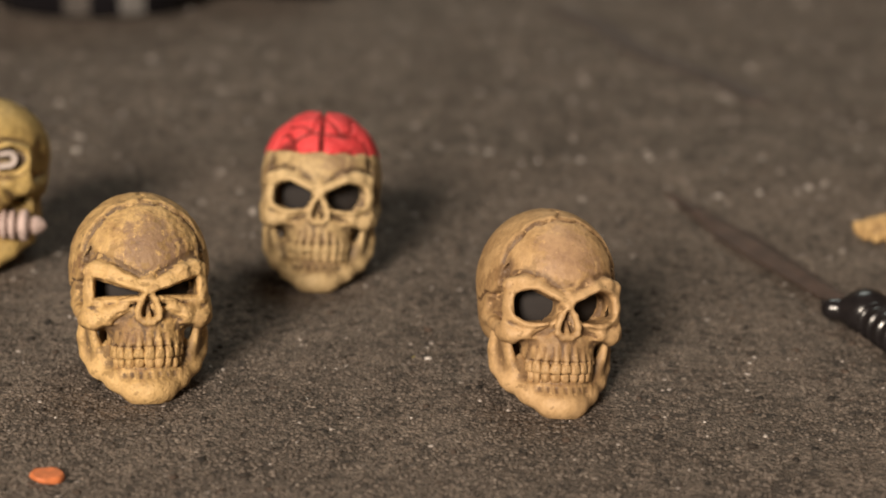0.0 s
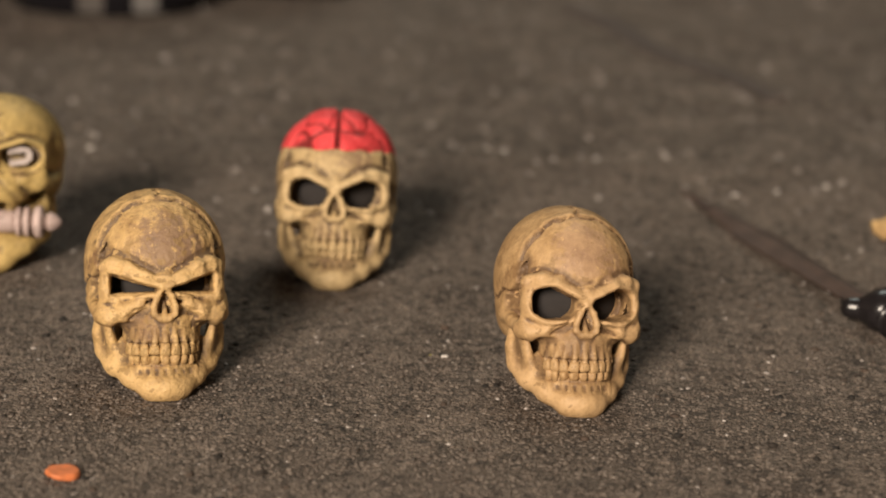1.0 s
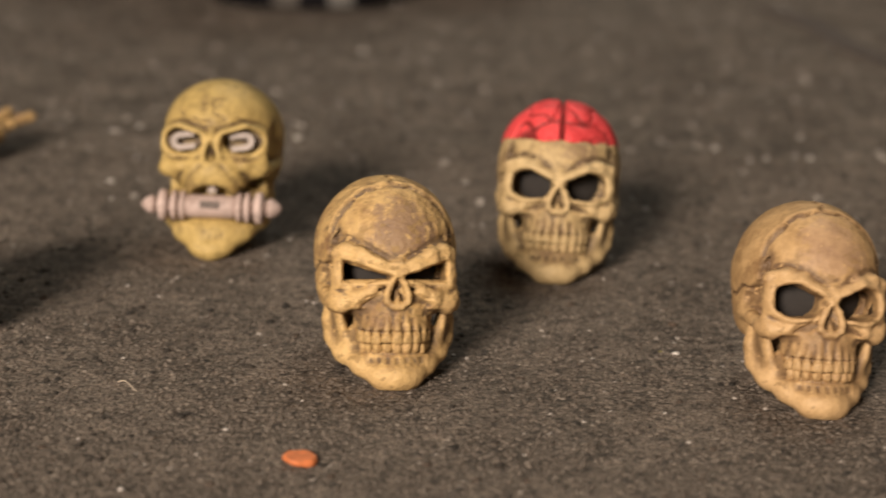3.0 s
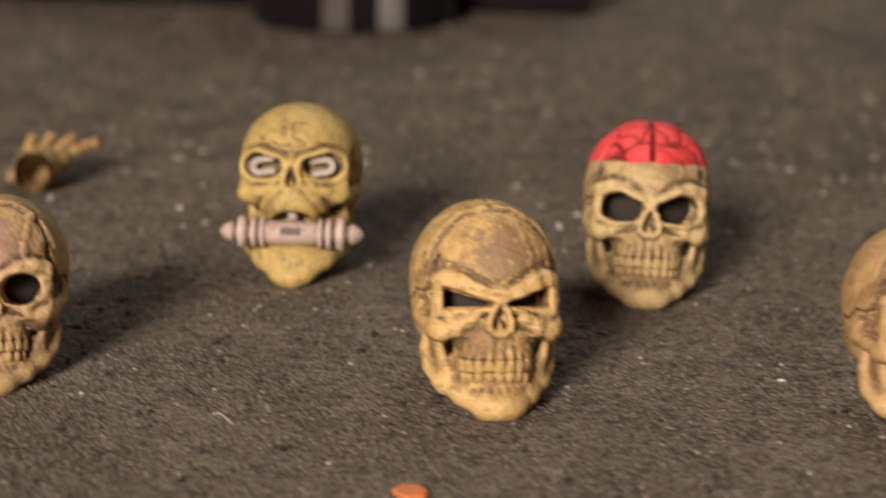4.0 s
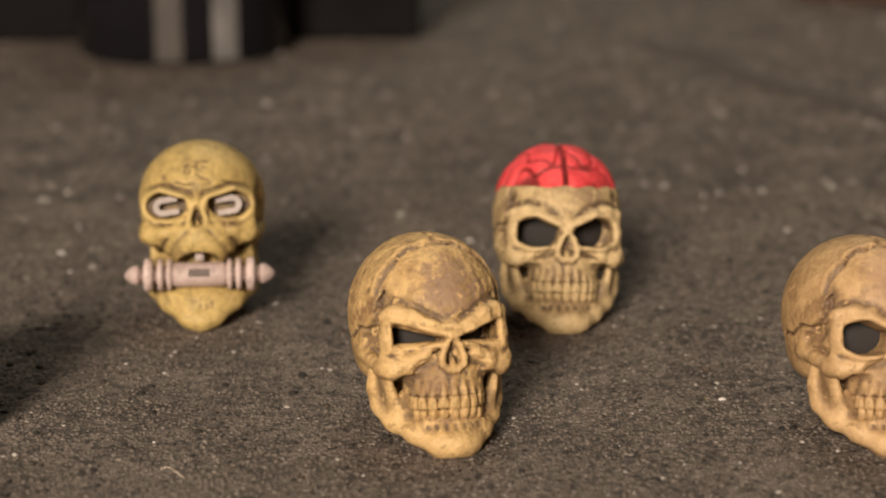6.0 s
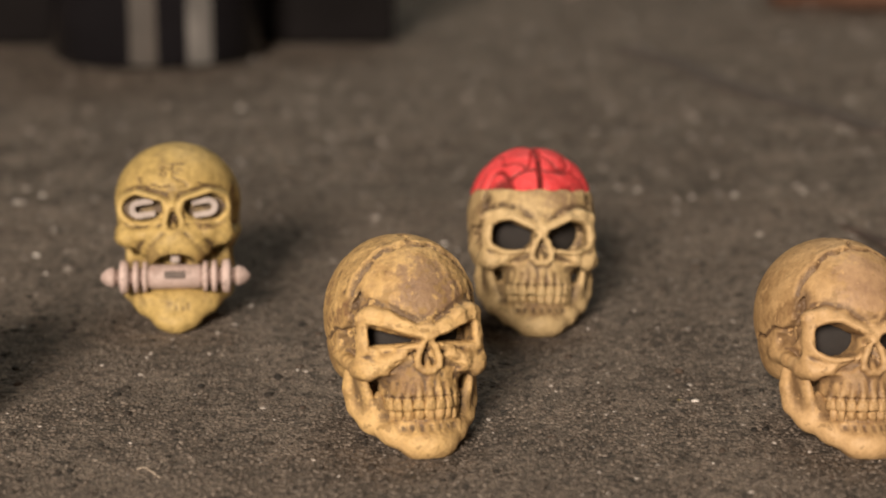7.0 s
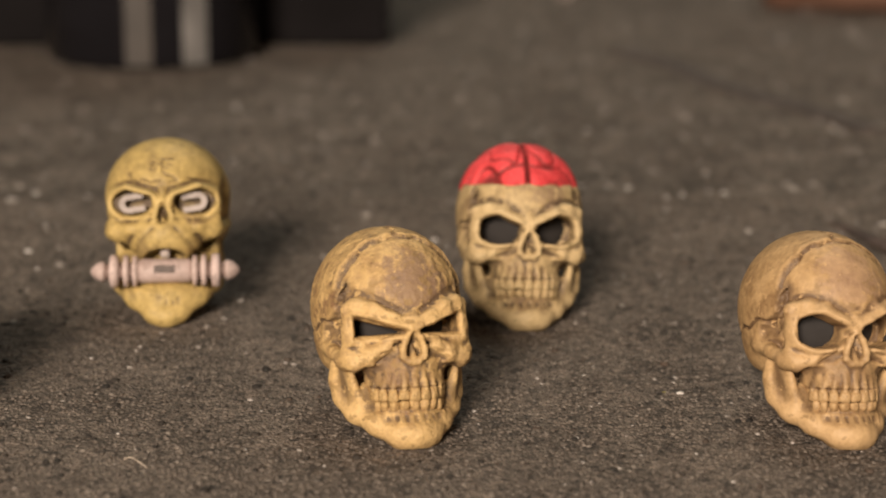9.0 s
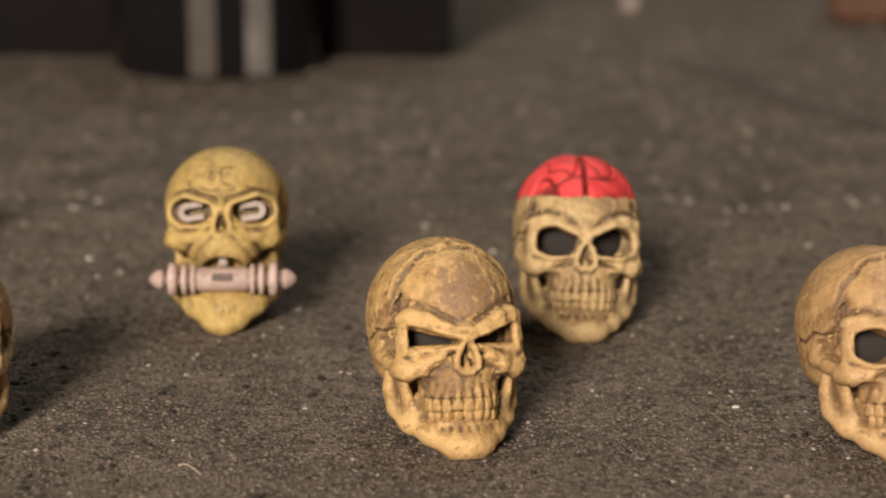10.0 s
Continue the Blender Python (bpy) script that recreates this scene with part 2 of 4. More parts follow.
class Clay:
    """A solid modelled as a signed distance on a grid, in millimetres, and skinned with surface nets."""

    def __init__(self, low, high, step):
        self.h, self.low = step, np.array(low, float)
        n = np.ceil((np.array(high) - low) / step).astype(int) + 1
        self.ax = [low[k] + step * np.arange(n[k]) for k in range(3)]
        self.f = np.full(n, 4.0, np.float32)
        self.w = np.zeros(n, np.float32)
        self.p = np.zeros(n, np.float32)

    def block(self, lo, hi):
        sl = []
        for k in range(3):
            a = int(np.clip(math.floor((lo[k] - self.low[k]) / self.h), 0, self.f.shape[k]))
            b = int(np.clip(math.ceil((hi[k] - self.low[k]) / self.h) + 1, 0, self.f.shape[k]))
            sl.append(slice(a, b))
        x, y, z = (self.ax[k][sl[k]].astype(np.float32) for k in range(3))
        return tuple(sl), x[:, None, None], y[None, :, None], z[None, None, :]

    def put(self, sl, d, k, cut):
        a = self.f[sl]
        b = -d if cut else d
        s = -1.0 if cut else 1.0
        h = np.maximum(k - np.abs(a - b), 0.0) / k
        self.f[sl] = s * np.minimum(s * a, s * b) - s * h * h * k * 0.25
        return self

    def ball(self, c, r, k=0.5, cut=False, turn=None):
        """An ellipsoid; turn: degrees about y (leaning in the face's plane) for a mirrored pair."""
        m = max(r) + k + 0.6
        sl, x, y, z = self.block([v - m for v in c], [v + m for v in c])
        x, y, z = x - c[0], y - c[1], z - c[2]
        if turn:
            co, si = math.cos(radians(turn)), math.sin(radians(turn))
            x, z = co * x - si * z, si * x + co * z
        q = np.sqrt((x / r[0]) ** 2 + (y / r[1]) ** 2 + (z / r[2]) ** 2)
        g = np.sqrt((x / r[0] ** 2) ** 2 + (y / r[1] ** 2) ** 2 + (z / r[2] ** 2) ** 2) + 1e-4
        return self.put(sl, q * (q - 1) / g, k, cut)

    def rod(self, a, b, ra, rb, k=0.4, cut=False, squash=(1, 1, 1)):
        a, b, w = np.array(a, float), np.array(b, float), np.array(squash, float)
        m = max(ra, rb) * max(1 / w) + k + 0.5
        sl, x, y, z = self.block(np.minimum(a, b) - m, np.maximum(a, b) + m)
        ba = (b - a) * w
        px, py, pz = (x - a[0]) * w[0], (y - a[1]) * w[1], (z - a[2]) * w[2]
        t = np.clip((px * ba[0] + py * ba[1] + pz * ba[2]) / (ba @ ba + 1e-9), 0, 1)
        d = np.sqrt((px - t * ba[0]) ** 2 + (py - t * ba[1]) ** 2 + (pz - t * ba[2]) ** 2) - (ra + (rb - ra) * t)
        return self.put(sl, d, k, cut)

    def chain(self, points, k=0.4, cut=False, squash=(1, 1, 1)):
        for (a, ra), (b, rb) in zip(points, points[1:]):
            self.rod(a, b, ra, rb, k, cut, squash)
        return self

    def wash(self, points, r, force=1.0, mirror=True, pale=False):
        """Brown paint wash, or pale dry-brushed paint, along a line of points."""
        field = self.p if pale else self.w
        for s in ((1, -1) if mirror else (1,)):
            for a, e in zip(points, points[1:]):
                a, e = np.array((s * a[0], a[1], a[2]), float), np.array((s * e[0], e[1], e[2]), float)
                sl, x, y, z = self.block(np.minimum(a, e) - r - 0.8, np.maximum(a, e) + r + 0.8)
                v = e - a
                px, py, pz = x - a[0], y - a[1], z - a[2]
                t = np.clip((px * v[0] + py * v[1] + pz * v[2]) / (v @ v + 1e-9), 0, 1)
                d = np.sqrt((px - t * v[0]) ** 2 + (py - t * v[1]) ** 2 + (pz - t * v[2]) ** 2)
                field[sl] = np.maximum(field[sl], force * np.clip(1 - (d - r) / (0.25 + 0.5 * r), 0, 1))
        return self

    def pair(self, points, k=0.4, cut=False, squash=(1, 1, 1)):
        for s in (1, -1):
            self.chain([((s * p[0], p[1], p[2]), r) for p, r in points], k, cut, squash)
        return self

    def everywhere(self, rule):
        x, y, z = (v.astype(np.float32) for v in self.ax)
        self.f = rule(self.f, x[:, None, None], y[None, :, None], z[None, None, :]).astype(np.float32)
        return self

    def rough(self, amount, waves, seed):
        rng = np.random.default_rng(seed)
        x, y, z = (v.astype(np.float32) for v in self.ax)
        total = np.zeros_like(self.f)
        for w in waves:
            for _ in range(2):
                d = rng.normal(size=3)
                d *= 2 * math.pi / w / np.linalg.norm(d)
                e = rng.normal(size=3)
                e *= 2 * math.pi / w / np.linalg.norm(e)
                p, q = rng.uniform(0, 6.28, 2)
                u = (d[0] * x)[:, None, None] + (d[1] * y)[None, :, None] + ((d[2] * z) + p)[None, None, :]
                v = (e[0] * x)[:, None, None] + (e[1] * y)[None, :, None] + ((e[2] * z) + q)[None, None, :]
                total += np.sin(u + 0.8 * np.sin(v)) * amount * (w / waves[0]) ** 0.8
        self.f += total
        return self

    def engrave(self, lines, mirror=True):
        """Creases drawn on the face: (points (x, z), width, depth, wash)."""
        for points, r, depth, dark in lines:
            xs, zs = [abs(p[0]) if mirror else p[0] for p in points], [p[1] for p in points]
            m = 3 * r + 0.2
            lo = (-max(xs) - m if mirror else min(xs) - m, -12, min(zs) - m)
            sl, x, y, z = self.block(lo, (max(xs) + m, -3.0, max(zs) + m))
            u = np.abs(x) if mirror else x
            near = np.full((x.shape[0], 1, z.shape[2]), 99.0, np.float32)
            for (ax, az), (ex, ez) in zip(points, points[1:]):
                t = np.clip(((u - ax) * (ex - ax) + (z - az) * (ez - az)) / ((ex - ax) ** 2 + (ez - az) ** 2 + 1e-9), 0, 1)
                near = np.minimum(near, np.sqrt((u - ax - t * (ex - ax)) ** 2 + (z - az - t * (ez - az)) ** 2))
            g = np.exp(-(near / r) ** 2) + 0 * y
            self.f[sl] += depth * g
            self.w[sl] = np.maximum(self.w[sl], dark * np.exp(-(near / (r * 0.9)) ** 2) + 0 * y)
        return self

    def relax(self, cells):
        """Rounds off the whole form by an even blur of its distance."""
        soft = np.clip(self.f, -2, 2)
        for k in range(3):
            total = soft.copy()
            for d in range(1, cells + 1):
                total += np.roll(soft, d, k) + np.roll(soft, -d, k)
            soft = total / (2 * cells + 1)
        self.f = soft
        return self

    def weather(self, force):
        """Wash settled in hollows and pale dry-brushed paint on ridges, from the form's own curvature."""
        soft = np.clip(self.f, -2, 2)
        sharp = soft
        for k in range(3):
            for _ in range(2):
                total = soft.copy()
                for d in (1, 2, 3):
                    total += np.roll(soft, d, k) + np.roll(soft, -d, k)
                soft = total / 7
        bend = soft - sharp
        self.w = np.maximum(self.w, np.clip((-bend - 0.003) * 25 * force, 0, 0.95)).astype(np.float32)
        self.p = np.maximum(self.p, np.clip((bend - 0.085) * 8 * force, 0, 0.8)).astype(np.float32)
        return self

    def mesh(self, name, mat):
        f, n = self.f, np.array(self.f.shape)
        inside = f < 0
        c = n - 1
        corners = [(i, j, k) for i in (0, 1) for j in (0, 1) for k in (0, 1)]
        count = sum(inside[i:c[0] + i, j:c[1] + j, k:c[2] + k].astype(np.int8) for i, j, k in corners)
        act = np.argwhere((count > 0) & (count < 8))
        ids = np.full(c, -1, np.int32)
        ids[tuple(act.T)] = np.arange(len(act))
        val = {o: f[act[:, 0] + o[0], act[:, 1] + o[1], act[:, 2] + o[2]] for o in corners}
        acc, num = np.zeros((len(act), 3)), np.zeros(len(act))
        for a in corners:
            for k in range(3):
                if a[k] == 0:
                    b = tuple(v + (m == k) for m, v in enumerate(a))
                    va, vb = val[a], val[b]
                    hit = (va < 0) != (vb < 0)
                    t = np.where(hit, va / np.where(hit, va - vb, 1), 0)
                    place = np.tile(np.array(a, float), (len(act), 1))
                    place[:, k] += t
                    acc += place * hit[:, None]
                    num += hit
        pos = (self.low + (act + acc / num[:, None]) * self.h) * 0.001
        faces = []
        for k in range(3):
            u, v = (k + 1) % 3, (k + 2) % 3
            lo, hi = [slice(None)] * 3, [slice(None)] * 3
            lo[k], hi[k] = slice(0, -1), slice(1, None)
            a, b = inside[tuple(lo)], inside[tuple(hi)]
            e = np.argwhere(a != b)
            e = e[(e[:, u] > 0) & (e[:, v] > 0) & (e[:, u] < c[u]) & (e[:, v] < c[v])]
            out = a[tuple(e.T)]
            du, dv = np.eye(3, dtype=int)[u], np.eye(3, dtype=int)[v]
            quad = np.stack([ids[tuple((e - du - dv).T)], ids[tuple((e - dv).T)], ids[tuple(e.T)], ids[tuple((e - du).T)]], 1)
            quad[~out] = quad[~out][:, ::-1]
            faces.append(quad)
        faces = np.concatenate(faces)
        me = bpy.data.meshes.new(name)
        me.vertices.add(len(pos))
        me.vertices.foreach_set("co", pos.astype(np.float32).ravel())
        me.loops.add(faces.size)
        me.loops.foreach_set("vertex_index", faces.astype(np.int32).ravel())
        me.polygons.add(len(faces))
        me.polygons.foreach_set("loop_start", np.arange(0, faces.size, 4, dtype=np.int32))
        me.update(calc_edges=True)
        me.validate()
        wash = me.attributes.new("wash", "FLOAT", "POINT")
        wash.data.foreach_set("value", self.w[act[:, 0], act[:, 1], act[:, 2]].astype(np.float32))
        brush = me.attributes.new("brush", "FLOAT", "POINT")
        brush.data.foreach_set("value", self.p[act[:, 0], act[:, 1], act[:, 2]].astype(np.float32))
        me.shade_smooth()
        me.materials.append(mat)
        return me


# ---- room and table ----
def slab(name, sx, sy, sz, at, mat, label, category):
    ob = new(name, mesh_of(name, box_bm(sx, sy, sz), mat, False))
    ob.location = at
    return tagged(ob, label, category, kind="structure")


slab("wall_north", 2.4, 0.08, 2.3, (0, 1.04, 0.40), WALL, "plain dull beige painted room wall", "wall")
slab("wall_south", 2.4, 0.08, 2.3, (0, -1.44, 0.40), WALL, "plain dull beige painted room wall", "wall")
slab("wall_east", 0.08, 2.4, 2.3, (1.24, -0.20, 0.40), WALL, "plain dull beige painted room wall", "wall")
slab("wall_west", 0.08, 2.4, 2.3, (-1.24, -0.20, 0.40), WALL, "plain dull beige painted room wall", "wall")
slab("ceiling", 2.56, 2.56, 0.08, (0, -0.20, 1.77), WALL, "plain dull beige painted room ceiling", "ceiling")
slab("floor", 2.56, 2.56, 0.08, (0, -0.20, -0.79), WALL, "plain dull beige room floor", "floor")
table = tagged(new("table"), "plain dark wooden table under the gritty mat", "table")
table.location = (0, -0.057, -0.75)
part("tabletop", box_bm(1.52, 1.06, 0.03, 0.003, (0, 0, 0.729)), WOOD, table)
for sx in (-1, 1):
    for sy in (-1, 1):
        part("leg", box_bm(0.06, 0.06, 0.714, 0.003, (sx * 0.70, sy * 0.46, 0.357)), WOOD, table)
ground = new("ground", mesh_of("ground", box_bm(1.5, 1.04, 0.006), MAT, False))
ground.location = (0, -0.057, -0.003)
tagged(ground, "dark grey gritty mat covering the table", "mat", kind="structure")


# ---- toy skulls ----
STEP = 0.12


def sockets(clay, kind, lift):
    """Eye openings, right through the shell into the hollow head."""
    cx, cz, a, b = {"calm": (2.98, 11.05, 2.15, 1.62), "angry": (2.8, 11.1, 2.15, 1.75), "round": (3.05, 10.8, 1.95, 1.65), "plugged": (3.4, 12.2, 2.2, 1.5)}[kind]
    level, slope = {"calm": (11.4, 0.50), "angry": (10.86, 0.32), "round": (12.0, 0.22), "plugged": (12.55, 0.32)}[kind]
    power = {"angry": 4.0, "calm": 2.5}.get(kind, 2.0)
    sl, x, y, z = clay.block((-6.5, -12, 8 + lift), (6.5, -2.5 if kind != "plugged" else -5.4, 15 + lift))
    ax = np.abs(x)
    q = (np.abs((ax - cx) / a) ** power + np.abs((z - cz - lift) / b) ** power) ** (1 / power)
    d = np.maximum((q - 1) * min(a, b), (z - lift - level - slope * (ax - 0.6)) * 0.92) + 0 * y
    if kind == "angry":
        d = np.maximum(d, (10.62 - 0.03 * ax - z))
    d2 = d.copy()
    d = np.maximum(d, y + (3.0 if kind != "plugged" else 6.0))
    # raised rim, then a groove brushed with wash round it
    face = 1 / (1 + np.exp(np.clip((y + 4.6) * 4, -30, 30)))
    clay.f[sl] += (-0.20 * np.exp(-((d2 - 0.30) / 0.22) ** 2) + 0.12 * np.exp(-((d2 - 0.95) / 0.26) ** 2)) * face
    clay.p[sl] = np.maximum(clay.p[sl], 0.9 * np.exp(-((d2 - 0.32) / 0.24) ** 2) * face)
    if kind == "plugged":
        clay.w[sl] = np.maximum(clay.w[sl], 1.0 * (d2 < 0.05) * face)
    clay.put(sl, d, 0.15, True)


def cranium_mesh(name, mat, kind, seed, lift=0.0, open_top=False, ridge=False, muzzle=False, jagged=1.0):
    c = Clay((-8.2, -10.4, 4.0), (8.2, 11.2, 21.8 + lift), STEP)
    L = lift
    c.ball((0, 1.1, 13.2 + L), (7.05, 8.5, 7.75 - 0.35 * L))
    c.ball((0, -1.9, 13.9 + L), (6.0, 6.2, 6.3 - 0.3 * L), 1.5)
    # cheeks and muzzle built up
    for s in (1, -1):
        c.ball((s * 2.6, -5.2, 9.2 + L), (2.7, 2.3, 2.4), 0.8)
    c.ball((0, -5.2, 8.0 + L * 0.8), (3.5, 3.3, 2.9), 0.8)
    if not muzzle:
        c.ball((0, -4.7, 6.2 + L), (3.75, 3.8, 2.1), 0.6)
    if muzzle:
        c.ball((0, -5.9, 10.5), (4.2, 3.5, 3.1), 0.6)
        c.ball((0, -7.0, 7.8), (2.3, 3.6, 1.3), 0.3, True)
        for s in (1, -1):
            c.ball((s * 4.5, -6.2, 8.7), (0.6, 1.6, 0.75), 0.3, True)
            c.wash([(s * 4.5, -5.6, 8.9), (s * 4.5, -5.0, 8.4)], 0.5, 1.0, False)
    # cheek bones and arches
    up = 0.0 if not muzzle else 0.6
    c.pair([((1.8, -7.8, 9.3 + L + up * 0.3), 0.4), ((3.6, -7.4, 8.5 + L + up), 0.66), ((5.0, -6.2, 8.2 + L + up), 0.98), ((5.6, -5.2, 8.3 + L + up), 0.92), ((6.15, -3.0, 9.0 + L), 0.62), ((6.4, -0.6, 9.7 + L), 0.58)], 0.5)
    c.pair([((5.45, -6.0, 9.0 + L), 0.85), ((5.45, -6.0, 11.0 + L), 0.70), ((5.35, -5.8, 13.0 + L), 0.75)], 0.5)
    for s in (1, -1):
        c.ball((s * 4.7, 1.0, 9.6 + L), (1.95, 3.4, 2.7), 1.2)
    # hollow of the temple behind the eye's frame, a bulging plate behind it and the round pit above the arch
    if not muzzle:
        c.pair([((5.0, -4.75, 15.4 + L), 0.18), ((5.45, -4.55, 14.4 + L), 0.42), ((5.75, -4.4, 13.2 + L), 0.62), ((5.8, -4.2, 12.0 + L), 0.55)], 0.2, True)
        c.pair([((5.9, -4.2, 12.0 + L), 0.55), ((6.35, -3.1, 11.2 + L), 0.85), ((6.75, -1.9, 10.9 + L), 0.75)], 0.25, True)
        c.pair([((5.35, -3.9, 14.2 + L), 0.40), ((5.55, -3.5, 13.4 + L), 0.42)], 0.15)
        c.pair([((5.35, -4.2, 13.2 + L), 0.28), ((5.6, -3.8, 12.5 + L), 0.30)], 0.12)
    else:
        for s in (1, -1):
            c.ball((s * 7.45, -3.3, 12.5 + L), (1.4, 2.3, 2.9), 0.5, True)
    # brow
    if kind == "angry":
        c.pair([((0.0, -8.35, 11.5 + L), 0.72), ((1.6, -8.2, 12.0 + L), 0.62), ((3.4, -7.6, 12.9 + L), 0.66), ((4.8, -6.5, 13.35 + L), 0.65), ((5.35, -5.8, 13.0 + L), 0.62)], 0.55)
        furrow = [(0.9, 12.5), (1.4, 12.85), (2.6, 13.7), (3.8, 14.45), (4.9, 14.75)]
    elif muzzle:
        c.pair([((0.2, -7.9, 12.2 + L), 0.75), ((1.7, -8.1, 12.9 + L), 0.75), ((3.6, -7.6, 13.6 + L), 0.8), ((5.3, -6.0, 13.4 + L), 0.7)], 0.4)
        furrow = [(0.4, 15.2), (1.6, 15.9), (3.0, 16.5), (4.4, 16.6)]
    else:
        c.pair([((0.0, -8.1, 11.85 + L), 0.62), ((1.3, -8.05, 12.15 + L), 0.58), ((2.8, -7.7, 13.0 + L), 0.60), ((4.3, -6.85, 13.3 + L), 0.62), ((5.3, -5.8, 12.8 + L), 0.62)], 0.8)
        furrow = [(0.5, 12.55), (1.0, 12.85), (2.2, 13.65), (3.5, 14.25), (4.8, 14.15)]
    # lower rim of the sockets
    c.pair([((1.2, -8.1, 10.3 + L), 0.42), ((2.4, -7.9, 9.5 + L), 0.46), ((4.0, -7.3, 9.2 + L), 0.5), ((5.2, -6.4, 9.9 + L), 0.6)], 0.35)
    sockets(c, kind, L)
    # hollow head
    c.ball((0, 1.4, 12.6 + L), (5.4, 6.9, 5.6), 0.4, True)
    c.ball((0, 2.0, 6.5 + L), (3.8, 4.0, 3.0), 0.4, True)
    # hollows under the cheeks
    for s in (1, -1):
        if not muzzle:
            c.ball((s * 2.75, -8.3, 8.15 + L), (1.35, 0.8, 0.62), 0.35, True, turn=s * 24)
            c.ball((s * 4.25, -6.5, 6.2 + L), (0.62, 1.5, 1.4), 0.3, True)
        c.ball((s * 4.9, -3.4, 6.0 + L * 0.7), (1.0, 2.6, 1.8), 0.4, True)
    # nose
    w, N = (0.86, L) if not muzzle else (0.8, L + 1.3)
    n0 = -8.65 if not muzzle else -8.6
    c.rod((0, -8.0, 12.0 + N), (0, n0, 11.0 + N), 0.55, 0.36, 0.3)
    if not muzzle:
        for a in range(-4, 5):
            t = radians(a * 17.0)
            x, y = 3.5 * math.sin(t), -4.9 - 3.66 * math.cos(t)
            c.rod((x * 0.9, y + 0.35, 7.45 + L - 0.10 * abs(a)), (x, y + 0.12, 5.5 + L), 0.22, 0.40, 0.22)
    c.pair([((0.10, n0, 10.95 + N), 0.30), ((0.80 * w, n0, 10.2 + N), 0.31), ((1.22 * w, n0 + 0.05, 9.1 + N), 0.31), ((1.15 * w, n0 + 0.1, 8.45 + N), 0.30), ((0.5 * w, n0 + 0.1, 8.0 + N), 0.28), ((0, n0 + 0.1, 7.98 + N), 0.25)], 0.2)
    c.chain([((0, n0 - 0.2, 10.5 + N), 0.28), ((0, n0 - 0.2, 9.6 + N), 0.55 * w), ((0, n0 - 0.2, 8.95 + N), 0.84 * w)], 0.1, True)
    c.chain([((0, n0 + 0.6, 10.3 + N), 0.28), ((0, n0 + 0.6, 8.8 + N), 0.72 * w)], 0.1, True)
    c.rod((0, n0 + 1.0, 9.8 + N), (0, n0 + 0.2, 8.25 + N), 0.10, 0.34, 0.12)
    c.wash([(0, n0 + 0.5, 10.4 + N), (0, n0 + 0.5, 9.4 + N)], 0.4, 1.0, False)

    lines = []
    if not muzzle:
        # crease round the nose's wing and under the eye
        lines += [([(1.62, 10.0), (1.75, 9.0), (2.3, 8.55), (3.3, 8.0)], 0.16, 0.16, 0.55), ([(2.0, 9.2), (3.0, 8.75), (4.0, 8.75)], 0.12, 0.10, 0.4)]
        # roots of the upper teeth, with creases between them
        for a in range(5):
            x0 = (a + 0.5) * 0.98 - 0.05 * a * a
            lines.append(([(x0 * 0.92, 6.9), (x0, 5.5)], 0.10, 0.06, 0.4))
        lines.append(([(0, 5.5), (2.0, 5.5), (3.4, 5.55)], 0.12, 0.14, 0.6))
        # the brow's outer crow's-foot
        lines.append(([(4.9, 9.9), (5.4, 10.6), (5.6, 11.6)], 0.14, 0.10, 0.45))
    else:
        lines += [([(1.2, 11.2), (2.1, 10.3), (2.9, 9.2), (3.4, 8.2)], 0.32, 0.16, 0.45), ([(3.5, 10.4), (4.0, 9.6), (4.3, 8.8)], 0.28, 0.16, 0.5),
                  ([(0.5, 9.6), (0.7, 9.0)], 0.1, 0.08, 0.4), ([(4.6, 12.0), (5.4, 12.6)], 0.12, 0.1, 0.5)]
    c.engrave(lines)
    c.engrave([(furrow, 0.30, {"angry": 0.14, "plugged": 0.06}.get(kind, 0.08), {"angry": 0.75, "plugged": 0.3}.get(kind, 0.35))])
    c.wash([(4.7, -4.4, 7.2 + L), (4.6, -3.5, 5.2 + L)], 0.9, 0.9)
    if not muzzle:
        c.wash([(4.2, -6.6, 7.0 + L), (3.9, -6.4, 5.4 + L)], 0.55, 0.85)
        c.wash([(0.3, -8.7, 12.0 + L), (1.6, -8.8, 12.4 + L), (3.4, -8.3, 13.2 + L), (5.4, -6.4, 13.3 + L)], 0.42, 0.85, True, True)
        c.wash([(2.2, -8.3, 9.3 + L), (3.8, -7.9, 8.6 + L), (5.2, -6.8, 8.2 + L), (6.1, -4.6, 8.6 + L)], 0.5, 0.85, True, True)
        for s in (1, -1):
            c.wash([(s * 5.3, -4.6, 14.8 + L), (s * 5.3, -4.4, 12.6 + L), (s * 5.6, -3.1, 11.2 + L), (s * 6.1, -1.9, 10.9 + L)], 0.7, 0.9, False)

    # seams across the vault
    def seams(f, x, y, z):
        front = y + 4.5 + 0.14 * np.sin(x * 2.6) + 0.06 * np.sin(x * 6.1 + 1) - 0.010 * x * x
        g = 1.8 * np.exp(-(front / 0.19) ** 2) * (z > 15.0 + L)
        lip = np.exp(-((front - 0.55) / 0.35) ** 2) * (z > 15.0 + L)
        mid = x + 0.25 * np.sin(y * 2.9)
        g = np.maximum(g, np.exp(-(mid / 0.16) ** 2) * (y > -4.5) * (z > 14 + L))
        side = z - 12.3 - L + 0.25 * np.sin(y * 1.9) + 0.22 * (y + 3)
        g = np.maximum(g, 1.3 * np.exp(-(side / 0.17) ** 2) * (np.abs(x) > 4.8) * (y > -3.8) * (y < 5))
